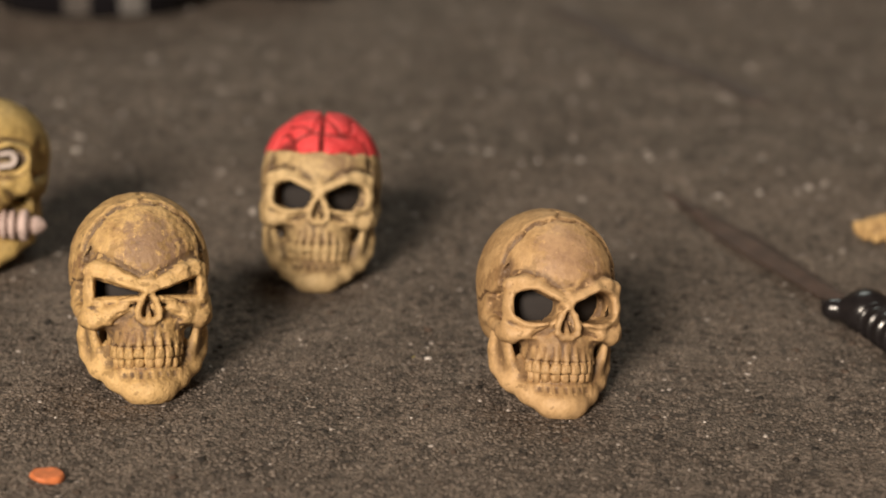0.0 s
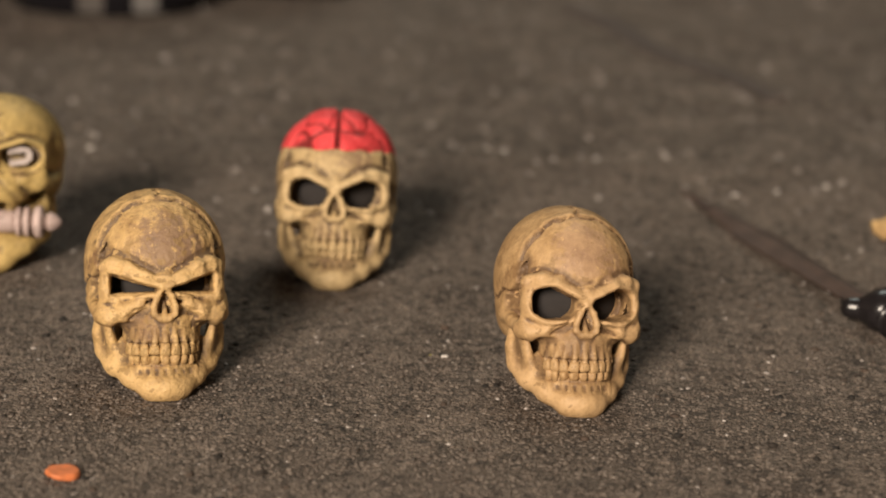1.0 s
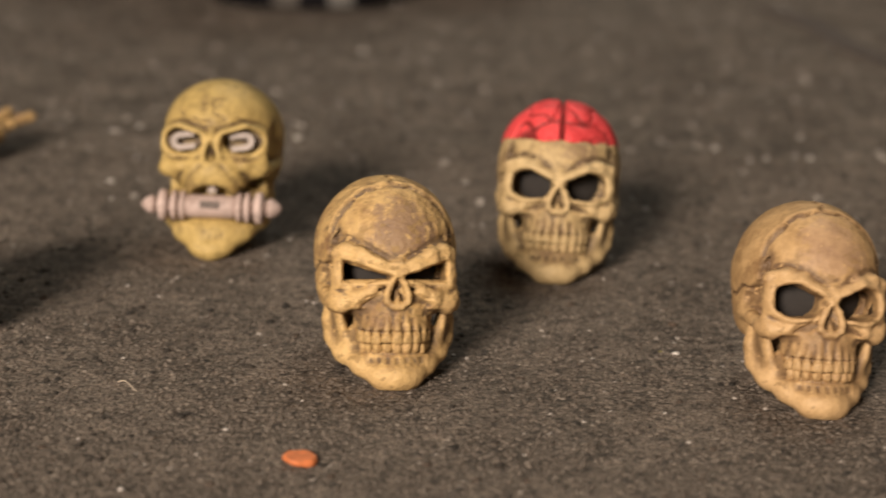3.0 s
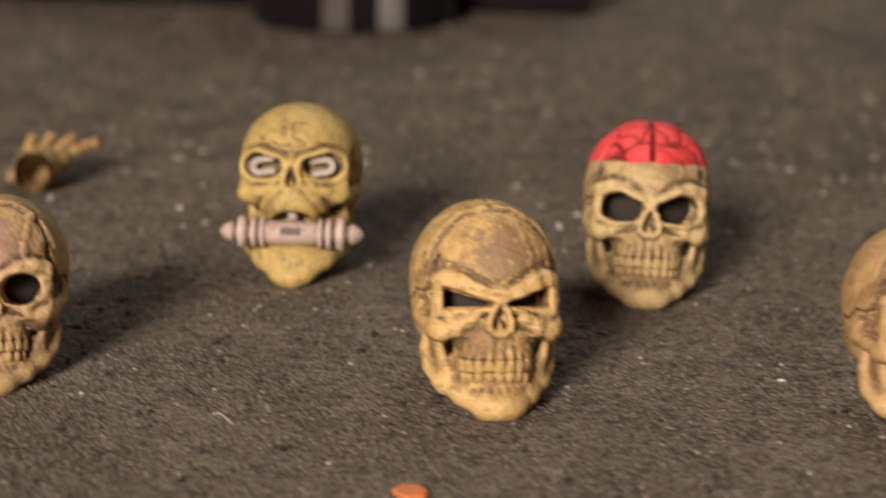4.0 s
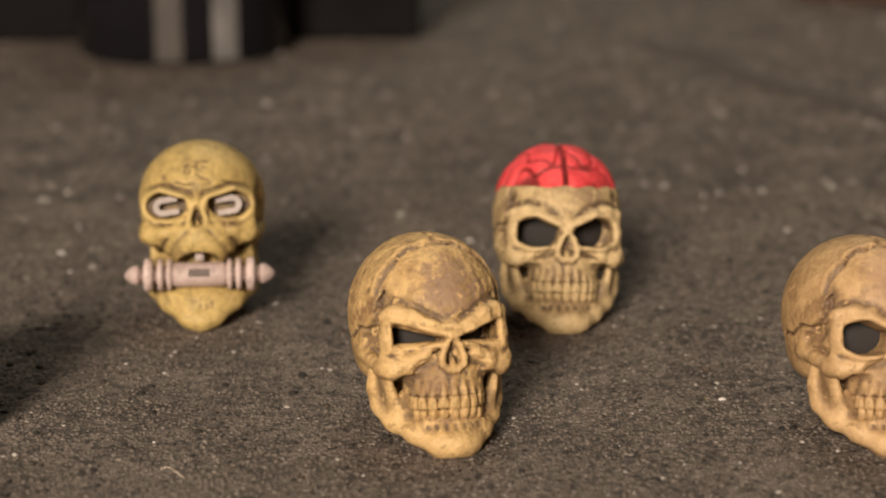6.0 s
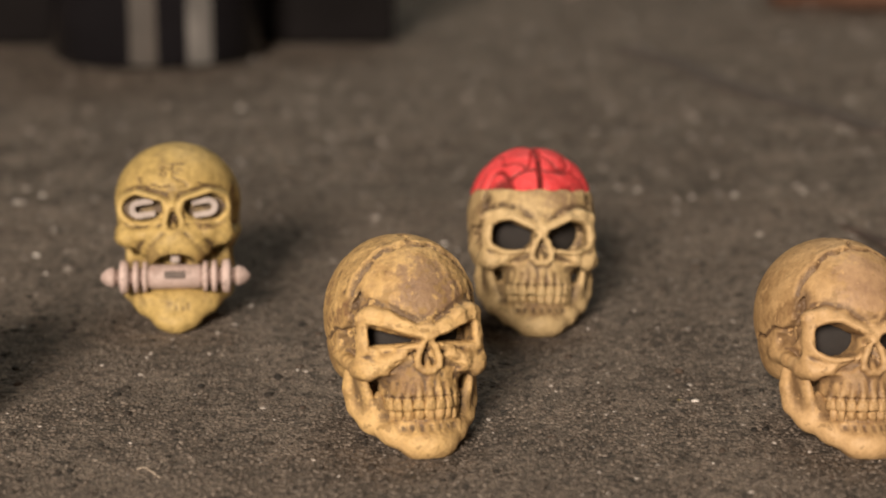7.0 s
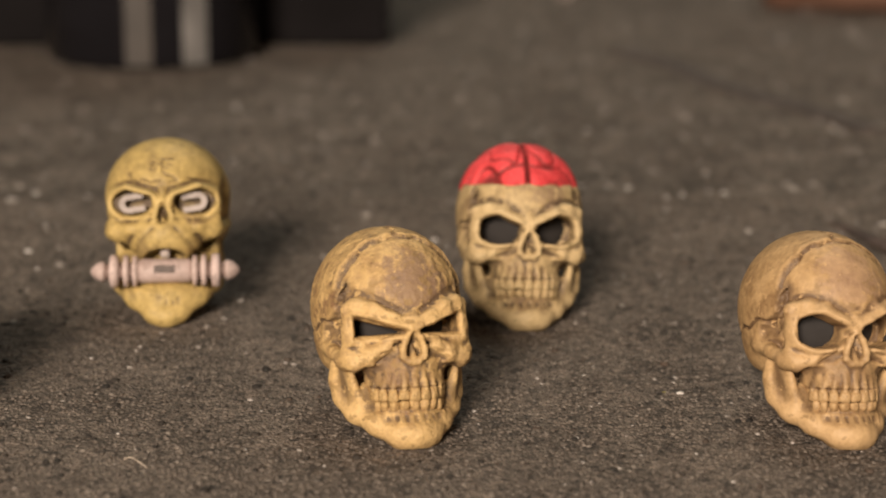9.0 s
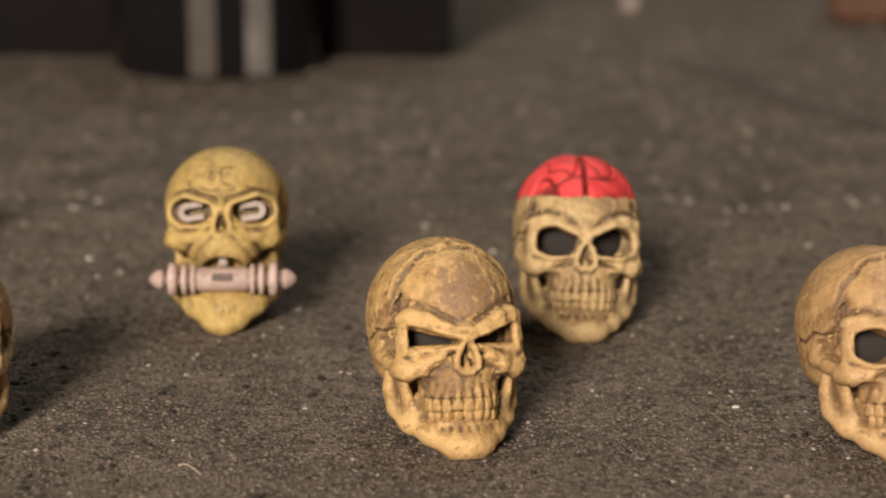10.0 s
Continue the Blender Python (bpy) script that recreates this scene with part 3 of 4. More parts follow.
        c.w = np.maximum(c.w, np.clip(g, 0, 1) * 0.8).astype(np.float32)
        return f + 0.26 * g - (0.08 if kind == "calm" else 0.14) * lip
    if not muzzle:
        c.everywhere(seams)
    if ridge:
        c.chain([((3.4, -7.2, 14.2), 0.3), ((3.3, -6.2, 16.2), 0.5), ((3.6, -4.3, 18.4), 0.55), ((2.4, -3.0, 19.4), 0.4)], 0.35)
        c.chain([((-4.2, -6.2, 15.2), 0.2), ((-3.4, -5.2, 17.2), 0.4), ((-1.4, -4.6, 18.8), 0.45), ((2.4, -3.4, 19.2), 0.3)], 0.3)
        c.chain([((4.4, -5.7, 14.6), 0.12), ((4.0, -5.2, 16.4), 0.2), ((4.9, -3.6, 17.0), 0.14)], 0.15, True)
        c.ball((4.4, -5.4, 7.4), (1.1, 1.4, 1.0), 0.4)
    if muzzle:
        marks = ([(-1.45, 18.75), (-0.9, 19.0), (-0.5, 18.65), (-0.15, 18.85)], [(-1.0, 18.95), (-1.45, 18.1), (-0.95, 17.85), (-0.65, 18.3), (-1.0, 18.5)], [(0.0, 19.1), (-0.05, 17.8), (0.5, 17.4), (1.2, 17.2), (1.6, 16.7), (0.7, 16.6)],
                 [(0.5, 18.7), (0.9, 18.6)], [(0.1, 18.3), (0.6, 18.2)], [(-0.5, 19.35), (1.2, 19.3)], [(-3.7, 17.9), (-3.5, 17.2)], [(2.6, 17.1), (3.7, 16.8)], [(-2.4, 17.0), (-1.2, 16.6), (-0.3, 16.8)])
        c.engrave([(p, 0.11, 0.16, 1.0) for p in marks], False)
    if open_top:
        sl, x, y, z = c.block((-9, -11, 15), (9, 12, 22))
        c.put(sl, -(z - 16.3 - 0.03 * y + 0.10 * np.sin(x * 2.1 + y)), 0.15, True)
        c.w[sl] = np.maximum(c.w[sl], np.clip((z - 15.9) / 0.5, 0, 0.7) + 0 * x + 0 * y)
        # brick-like cracks down the sides
        c.pair([((6.6, -3.6, 15.9), 0.2), ((6.9, -3.3, 15.2), 0.35), ((6.8, -3.0, 14.6), 0.2)], 0.15, True)
    c.rough(0.011, (2.6, 1.2, 0.6), seed)
    if jagged > 1:
        c.rough(0.016 * jagged, (1.5, 0.7), seed + 3)
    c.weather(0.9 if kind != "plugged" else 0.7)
    return c.mesh(name, mat)


def jaw_mesh(name, mat, seed, drop=0.0, rows=True):
    c = Clay((-7.6, -10.2, -0.6), (7.6, 4.2, 11.0), STEP)
    if rows:
        c.pair([((0, -7.8, 1.12), 1.12), ((1.3, -7.45, 1.2), 1.02), ((3.0, -5.9, 2.15), 0.95), ((4.5, -3.8, 3.35), 0.92), ((5.4, -2.4, 4.7), 0.78), ((5.7, -1.9, 6.4), 0.64), ((5.8, -1.7, 8.2 + drop), 0.56)], 1.2)
        # front edge of the upright branch, and a recessed plate between the edges
        c.pair([((3.8, -5.1, 3.1), 0.42), ((4.4, -5.0, 4.6), 0.38), ((4.8, -5.0, 6.0), 0.38), ((5.05, -5.0, 7.6 + drop), 0.42)], 0.4)
        for s in (1, -1):
            c.ball((s * 4.95, -3.4, 5.6), (0.45, 1.6, 3.2), 0.5, turn=s * 11)
            c.ball((s * 3.5, -4.2, 4.6), (0.6, 1.0, 1.9), 0.5)
        c.ball((0, -7.2, 1.5), (2.1, 1.75, 1.4), 1.2)
        c.ball((0, -5.0, 3.1), (3.45, 3.3, 1.7), 0.7)
        c.wash([(5.1, -3.9, 4.6), (5.35, -3.7, 6.0), (5.5, -3.6, 7.4)], 0.55, 0.75)
        c.wash([(3.6, -5.6, 3.6), (4.1, -4.9, 5.0)], 0.5, 0.7)
        c.relax(4)
        c.pair([((4.05, -6.0, 6.4), 0.34), ((3.85, -6.0, 4.9), 0.32), ((3.6, -6.2, 4.0), 0.22)], 0.2, True)
        c.wash([(4.0, -5.6, 6.4), (3.8, -5.6, 4.9), (3.6, -5.9, 4.0)], 0.4, 0.95)
        lines = [([(0, 3.3), (2.0, 3.3), (3.2, 3.45)], 0.10, 0.10, 0.5)]
        for a in range(5):
            x0 = (a + 0.5) * 0.96 - 0.05 * a * a
            lines.append(([(x0 * 0.96, 2.2), (x0, 3.6)], 0.09, 0.07, 0.4))
        for a in range(4):
            x0 = a * 0.96 - 0.05 * a * a
            lines.append(([(x0, 2.5), (x0, 2.85)], 0.24, 0.16, 0.55))
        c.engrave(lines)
        c.wash([(0, -9.0, 0.9), (1.8, -8.5, 1.0), (3.6, -6.8, 1.9), (5.2, -4.2, 3.2), (6.0, -2.0, 4.8)], 0.6, 0.8, True, True)
    else:
        c.pair([((0, -7.7, 1.1), 1.1), ((1.3, -7.3, 1.5), 1.05), ((3.4, -5.8, 3.3), 1.05), ((5.0, -3.2, 4.9), 0.95), ((5.6, 0.0, 6.4), 0.9)], 1.0)
        c.pair([((1.2, -7.0, 2.5), 1.0), ((2.9, -5.4, 3.4), 0.9), ((4.2, -2.8, 4.9), 0.7)], 0.8)
        c.pair([((5.2, 0.2, 6.0), 0.85), ((5.4, 0.7, 7.8), 0.65), ((5.6, 1.1, 9.8 + drop), 0.55)], 0.6)
        c.pair([((4.7, -2.4, 4.6), 0.7), ((5.2, -2.1, 6.8), 0.55), ((5.45, -2.2, 9.0 + drop), 0.45)], 0.5)
        for s in (1, -1):
            c.ball((s * 5.35, -0.6, 7.0), (0.45, 1.6, 2.4), 0.5)
        c.ball((0, -5.3, 3.0), (3.1, 3.1, 1.7), 0.6)
        c.ball((0, -4.4, 3.9), (4.7, 3.6, 1.6), 0.8)
        c.ball((0, -2.2, 7.4), (5.6, 2.4, 2.6), 0.6)
        c.wash([(3.6, -4.4, 7.4), (5.0, -3.6, 7.4)], 1.0, 0.75)
        c.relax(4)
        c.engrave([([(0.7, 2.9), (0.75, 2.4)], 0.12, 0.12, 0.7), ([(1.25, 3.2), (1.3, 2.6)], 0.12, 0.12, 0.7), ([(-1.9, 4.2), (-0.9, 4.0)], 0.1, 0.08, 0.4), ([(-1.7, 3.6), (-0.8, 3.4)], 0.1, 0.08, 0.35), ([(-4.0, 4.3), (-3.6, 3.5)], 0.3, 0.12, 0.6), ([(0.1, 4.2), (0.0, 2.6)], 0.1, 0.08, 0.35)], False)
    c.ball((0, -0.6, 6.6), (4.3, 1.0, 3.2), 0.5)
    c.rough(0.011, (2.6, 1.2, 0.6), seed)
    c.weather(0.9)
    return c.mesh(name, mat)


def tooth_mesh(name, w, d, h, mat):
    """A rounded tooth crown, narrower at the root, with a blunt biting edge."""
    bm = bmesh.new()
    bmesh.ops.create_cube(bm, size=1)
    bmesh.ops.subdivide_edges(bm, edges=list(bm.edges), cuts=2, use_grid_fill=True)
    for v in bm.verts:
        p = v.co.normalized() * 0.62
        v.co = v.co * 0.55 + p * 0.45
        k = 1.0 - 0.22 * (v.co.z + 0.5)
        v.co = Vector((v.co.x * w * k, v.co.y * d * k, v.co.z * h))
    return mesh_of(name, bm, mat)


def teeth(parent, lift, missing, seed, paint):
    rng = random.Random(seed)
    upper = tooth_mesh("upper_tooth", 0.00108, 0.00074, 0.00112, paint)
    lower = tooth_mesh("lower_tooth", 0.00100, 0.00070, 0.00100, paint)
    for row, data, r1, r2, z0, name in ((0, upper, 3.42, 3.48, 4.95 + lift, "upper_tooth"), (1, lower, 3.16, 3.26, 3.92, "lower_tooth")):
        for a in range(-4, 5):
            if (row, a) in missing:
                continue
            t = radians(a * 17.0)
            ob = part(name, data, None, parent)
            jig = rng.uniform(-0.06, 0.06)
            ob.matrix_basis = pose(r1 * math.sin(t) * 0.001, (-4.9 - r2 * math.cos(t)) * 0.001, (z0 + jig) * 0.001, 180 if row else 0, rng.uniform(-9, 9), math.degrees(t) * (1 if not row else -1) * 1.0)
            ob.scale = (rng.uniform(0.9, 1.06), rng.uniform(0.85, 1.1), rng.uniform(0.8, 1.15))


def skull(label, mat, kind, at, yaw, pitch, lean, seed, size=(1, 1, 1), lift=0.0, missing=None, **shape):
    """A hollow toy skull standing on its chin; at: the chin's place on the mat."""
    root = tagged(new("toy_skull"), label, "skull", "toy skulls on the mat")
    m = pose(0, 0, 0, 0, 0, yaw) @ pose(0, 0, 0, 0, lean, 0) @ pose(0, 0, 0, -pitch, 0, 0)
    root.matrix_basis = Matrix.Translation(at) @ m @ Matrix.Translation((0, 0.0074, 0)) @ Matrix.Diagonal((*size, 1))
    part("cranium", cranium_mesh("cranium", mat, kind, seed, lift, **shape), None, root)
    part("jaw", jaw_mesh("jaw", mat, seed + 7, lift, missing is not None), None, root)
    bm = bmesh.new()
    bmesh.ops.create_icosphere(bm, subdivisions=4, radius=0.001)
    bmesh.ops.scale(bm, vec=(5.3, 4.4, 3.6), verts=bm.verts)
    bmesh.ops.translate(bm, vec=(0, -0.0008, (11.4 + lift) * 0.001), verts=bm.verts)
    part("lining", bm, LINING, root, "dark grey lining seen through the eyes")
    if missing is not None:
        teeth(root, lift, missing, seed, mat)
    return root


calm = skull("tan brown toy skull with open round eye sockets", TAN, "calm", (0.0277, -0.0222, 0), 11, 15, 4, 11, missing=())
angry = skull("ochre yellow toy skull with scowling eyes and rubbed grey-brown forehead", OCHRE, "angry", (-0.0138, -0.0203, 0), 14, 15, 1.5, 23, (1.03, 1.03, 1.015), missing=(), jagged=1.1)
brainy = skull("pale bone toy skull cut open round a red brain", PALE, "calm", (0.0006, 0.0185, 0), 1.5, 15, 1.5, 37, (1.07, 1.07, 1.035), missing=(), open_top=True)
biter = skull("yellow toy skull biting a ringed rod, white horseshoes as eyes", YELLOW, "plugged", (-0.0409, 0.0212, 0), 1.5, 15, -1, 41, (1.055, 1.02, 1.0), lift=2.2, muzzle=True)
cracked = skull("cracked ochre toy skull with gaping tooth gap and ridged forehead", CRACKED, "round", (-0.0637, -0.0200, 0), 10, 15, 0, 53, (0.96, 0.96, 0.95), missing=((1, -1), (1, 0), (1, 1)), ridge=True)


def brain_mesh():
    c = Clay((-7.2, -8.4, 15.2), (7.2, 10.4, 21.6), STEP)
    c.ball((0, 1.0, 14.4), (6.75, 8.4, 6.95), 0.3)
    def folds(f, x, y, z):
        ax = np.abs(x)
        u = ax * 0.85 + 0.9 * np.sin(0.75 * y + 0.9) + 0.5 * np.sin(1.3 * y - 0.7 * x)
        v = y * 0.8 + 1.1 * np.sin(0.8 * ax + 0.3) + 0.35 * z
        a = np.sin(1.35 * u) + np.sin(1.25 * v + 0.6 * np.sin(1.6 * u))
        g = np.maximum(1.7 * np.exp(-(x / 0.24) ** 2) + 0 * y + 0 * z, np.exp(-(a / 0.17) ** 2))
        c.w = np.clip((g - 0.25) * 1.3, 0, 1).astype(np.float32)
        return np.maximum(f + 0.34 * g - 0.16 * np.clip(np.abs(a) - 0.4, 0, 1), 15.9 - z)
    c.everywhere(folds)
    return c.mesh("brain", BRAIN_RED)


part("brain", brain_mesh(), None, brainy, "glossy red folded brain")


def ringed_rod():
    """Turned rod with a waisted middle, stacked flanges and knob ends, along x."""
    half = [(1.42, 0), (1.42, 2.7), (1.28, 3.0), (1.15, 3.1), (1.75, 3.2), (1.82, 3.45), (1.75, 3.7), (1.0, 3.8), (1.0, 4.1), (1.8, 4.2), (1.88, 4.5), (1.8, 4.75), (1.0, 4.85), (1.0, 5.3),
            (1.85, 5.4), (1.95, 5.8), (1.95, 6.15), (1.8, 6.3), (0.95, 6.45), (0.95, 6.9), (1.15, 7.0), (1.2, 7.3), (0.95, 7.9), (0.5, 8.4), (0.12, 8.6)]
    prof = [(r, -z) for r, z in reversed(half)] + half[1:]
    bm = lathe_bm([(r * 0.001, z * 0.001) for r, z in prof], 36)
    bmesh.ops.rotate(bm, cent=(0, 0, 0), matrix=Matrix.Rotation(radians(90), 3, "Y"), verts=bm.verts)
    bmesh.ops.recalc_face_normals(bm, faces=bm.faces)
    return bm


rod = part("ringed_rod", ringed_rod(), PINK_METAL, biter, "pinkish silver painted rod with stacked rings")
rod.matrix_basis = pose(0, -0.0072, 0.0064, 0, 1, 0) @ Matrix.Diagonal((0.945, 1, 1, 1))
settled = rod.data.attributes.new("wash", "FLOAT", "POINT")
rubbed = rod.data.attributes.new("brush", "FLOAT", "POINT")
for v in rod.data.vertices:
    reach = math.hypot(v.co.y, v.co.z) * 1000
    if 0.0030 < abs(v.co.x) < 0.0070:
        settled.data[v.index].value = max(0, min(1, (1.5 - reach) * 2.2))
        rubbed.data[v.index].value = max(0, min(1, (reach - 1.6) * 4))
panel = part("inset_panel", box_bm(0.0024, 0.0003, 0.0009, 0.0001, (0, -0.00138, 0.0002)), INSET, rod, "dark rectangular inset", False)
nub = part("front_tooth", tooth_mesh("front_tooth", 0.0011, 0.0008, 0.0013, WHITE_PAINT), None, biter)
nub.location = (0, -0.0068, 0.0086)


def horseshoe_bm():
    """A flat U bar with square ends."""
    bm = bmesh.new()
    path = [(1.1, 0.62), (-0.3, 0.62)] + [(-0.3 - 0.62 * math.sin(a), 0.62 * math.cos(a)) for a in [k * math.pi / 8 for k in range(1, 8)]] + [(-0.3, -0.62), (1.1, -0.62)]
    rings = []
    for i, (x, z) in enumerate(path):
        a, b = path[max(0, i - 1)], path[min(len(path) - 1, i + 1)]
        tx, tz = b[0] - a[0], b[1] - a[1]
        n = math.hypot(tx, tz)
        nx, nz = -tz / n, tx / n
        rings.append([bm.verts.new(((x + nx * w) * 0.001, y * 0.001, (z + nz * w) * 0.001)) for w, y in ((0.27, -0.2), (-0.27, -0.2), (-0.27, 0.3), (0.27, 0.3))])
    for a, b in zip(rings, rings[1:]):
        for k in range(4):
            bm.faces.new((a[k], a[(k + 1) % 4], b[(k + 1) % 4], b[k]))
    bm.faces.new(rings[0][::-1])
    bm.faces.new(rings[-1])
    bmesh.ops.recalc_face_normals(bm, faces=bm.faces)
    return bm


HORSESHOE = mesh_of("horseshoe", horseshoe_bm(), WHITE_PAINT, False)
for side in (-1, 1):
    shoe = part("horseshoe", HORSESHOE, None, biter, "white horseshoe shape set in the eye")
    shoe.matrix_basis = pose(side * 0.0034, -0.0072, 0.0143, 0, 8 * side, 0 if side < 0 else 180)
    shoe.scale = (1.2, 1, 1.2)

# ---- things behind ----
canister = tagged(new("canister"), "glossy black round canister standing before a dark box", "canister")
canister.location = (-0.0637, 0.2408, 0)
part("canister_body", lathe_bm([(0.0224, 0), (0.0236, 0.0012), (0.0236, 0.090), (0.0225, 0.092)], 64), GLOSS_BLACK, canister)
box = tagged(new("storage_box", mesh_of("storage_box", box_bm(0.19, 0.07, 0.09, 0.0015), SATIN_BLACK)), "plain black card box at the back of the mat", "box")
box.location = (-0.1045, 0.2912, 0.045)

for name, lo, hi, mat, label in (("stripe", -9, 5, "warm", "dull tan upright stripe on the canister"), ("stripe", 21, 35, "cold", "pale grey upright stripe on the canister")):
    bm = bmesh.new()
    cols = []
    for k in range(7):
        a = radians(-90 + lo + (hi - lo) * k / 6)
        cols.append([bm.verts.new((r * math.cos(a), r * math.sin(a), z)) for r, z in ((0.0237, 0.001), (0.0239, 0.001), (0.0239, 0.088), (0.0237, 0.088))])
    for a, b in zip(cols, cols[1:]):
        for k in range(4):
            bm.faces.new((a[k], b[k], b[(k + 1) % 4], a[(k + 1) % 4]))
    bm.faces.new(cols[0])
    bm.faces.new(cols[-1][::-1])
    bmesh.ops.recalc_face_normals(bm, faces=bm.faces)
    part(name, bm, STRIPE_WARM if mat == "warm" else STRIPE_COLD, canister, label, False)

wood = tagged(new("wooden_block", mesh_of("wooden_block", box_bm(0.05, 0.06, 0.06, 0.004), WOOD)), "reddish brown wooden block at the back of the mat", "block")
wood.matrix_basis = pose(0.128, 0.349, 0.030, 0, 0, -18)
bead = tagged(new("bead", mesh_of("bead", lathe_bm([(0.0012, 0), (0.0026, 0.0008), (0.0030, 0.0026), (0.0024, 0.0046), (0.0008, 0.0054)], 24), WHITE_PAINT)), "small white plastic bead lying on the mat", "bead")
bead.location = (0.0437, 0.352, 0)


# ---- loose pieces ----
def finger_chain(c, base, way, length, r, knuckle=1.08):
    """Three knuckled joints from base along way."""
    w = np.array(way, float) / np.linalg.norm(way)
    p = np.array(base, float)
    for k, part_length in enumerate((0.42, 0.32, 0.26)):
        q = p + w * length * part_length
        c.rod(p, q, r * (1 - 0.12 * k), r * (0.85 - 0.12 * k), 0.25)
        c.ball(tuple(q), (r * knuckle,) * 3, 0.2)
        p = q
        w = w + np.array((0, 0, -0.12))


def toy_hand(at, yaw, label, seed, scale=1.0, raised=True):
    """A bony toy piece with a hollow wrist, lying on the mat, fingers towards +y before turning."""
    c = Clay((-6, -5, -0.5), (13, 13, 10), 0.16)
    if raised:
        c.rod((0, -3.8, 3.2), (0, 0.0, 3.0), 3.1, 2.8, 0.6)
        c.ball((0.8, 1.2, 3.4), (3.4, 2.4, 2.0), 0.9)
        c.rod((0, -8.0, 3.2), (0, -1.4, 3.1), 2.2, 2.0, 0.2, True)
        spread = ((-2.0, 0.0, 5.2), (-0.4, 0.20, 5.8), (1.3, 0.50, 6.0), (2.8, 1.05, 6.2))
        rise, start = 0.5, 3.6
        c.rod((-2.6, -2.6, 2.2), (-3.8, -1.2, 1.6), 1.0, 0.8, 0.4)
        c.wash([(0, -4.2, 3.2), (0, -1.6, 3.2)], 1.9, 0.9, False)
    else:
        c.rod((0, -3.6, 1.8), (0, 0.0, 1.8), 1.9, 2.0, 0.6)
        c.ball((0, 1.0, 1.8), (3.6, 2.6, 1.6), 0.8)
        spread = ((-2.9, -0.12, 6.4), (-1.45, -0.04, 7.2), (0.0, 0.0, 7.5), (1.45, 0.05, 7.2), (2.9, 0.14, 6.2))
        rise, start = 0.0, 1.6
    for x, dx, length in spread:
        finger_chain(c, (x, 2.0, start), (dx, 1, rise), length, 0.80, 1.08 if raised else 0.8)
        c.wash([(x + 0.72, 1.0, start + 0.6), (x + 0.72 + dx * 4, 5.0, start + 0.6 + rise * 3)], 0.22, 0.8, False)
    sl, x, y, z = c.block((-7, -6, -1), (14, 14, 0.4))
    c.put(sl, (z - 0.06) + 0 * x + 0 * y, 0.1, True)
    c.rough(0.04, (3.0, 1.4), seed)
    ob = tagged(new("toy_hand", c.mesh("toy_hand", OCHRE)), label, "toy hand")
    ob.matrix_basis = pose(*at, 0, 0, yaw) @ Matrix.Scale(scale, 4)
    return ob


toy_hand((-0.0852, 0.0672, 0), 8, "ochre bony toy hand with hollow wrist and spread fingers", 61, 1.0)
toy_hand((0.0830, 0.0500, 0), 112, "ochre bony toy hand lying with its fingers together", 67, 1.1, False)


def dagger():
    root = tagged(new("toy_dagger"), "dark brown toy dagger with a glossy black hilt", "dagger")
    # blade along +y from the guard, diamond section, one notch near the tip
    bm = bmesh.new()
    rings = []
    for y, half, up in ((0, 1.5, 0.75), (8, 1.7, 0.8), (24, 2.3, 0.8), (38, 2.9, 0.75), (42, 1.9, 0.7), (55, 1.2, 0.5), (64, 0.25, 0.2)):
        rings.append([bm.verts.new((x * 0.001, y * 0.001, z * 0.001)) for x, z in ((-half, 0.1), (-half, 0.35), (-0.3, 0.35 + up), (0.3, 0.35 + up), (half, 0.35), (half, 0.1))])
    for a, b in zip(rings, rings[1:]):
        for k in range(6):
            bm.faces.new((a[k], a[(k + 1) % 6], b[(k + 1) % 6], b[k]))
    bm.faces.new(rings[0])
    bm.faces.new(rings[-1])
    bmesh.ops.recalc_face_normals(bm, faces=bm.faces)
    blade = part("blade", bm, BLADE, root, "dark red-brown blade", False)
    blade.matrix_basis = pose(0, 0, 0.0017, -1.5, 0, 0)
    g = Clay((-5, -22, -0.3), (5, 3, 5.2), 0.16)
    g.chain([((-2.9, 2.2, 2.4), 0.35), ((-2.8, 0.4, 2.2), 0.9), ((0, -1.2, 2.2), 1.6), ((2.8, 0.4, 2.2), 0.9), ((2.9, 2.2, 2.4), 0.35)], 0.5)
    g.ball((0, -1.0, 2.2), (2.4, 2.4, 2.2), 0.5)
    g.ball((0, 1.6, 2.2), (1.5, 1.4, 1.4), 0.3, True)
    guard = g.mesh("guard", BLACK_PAINT)
    part("guard", guard, None, root).scale = (1.25, 1.1, 1.2)
    h = Clay((-3, -22, -0.3), (3, -0.5, 4.6), 0.16)
    h.rod((0, -1.5, 2.0), (0, -18, 1.8), 1.6, 1.4, 0.3)
    for k in range(8):
        h.ball((0, -3.6 - 1.9 * k, 1.95), (2.0, 0.6, 1.95), 0.25)
    h.ball((0, -19.2, 1.7), (1.7, 1.8, 1.6), 0.3)
    part("grip", h.mesh("grip", BLACK_PAINT), None, root, "ribbed glossy black grip").scale = (1.25, 1.1, 1.2)
    return root


dagger().matrix_basis = pose(0.0642, 0.0078, 0, 0, 0, 13.7)


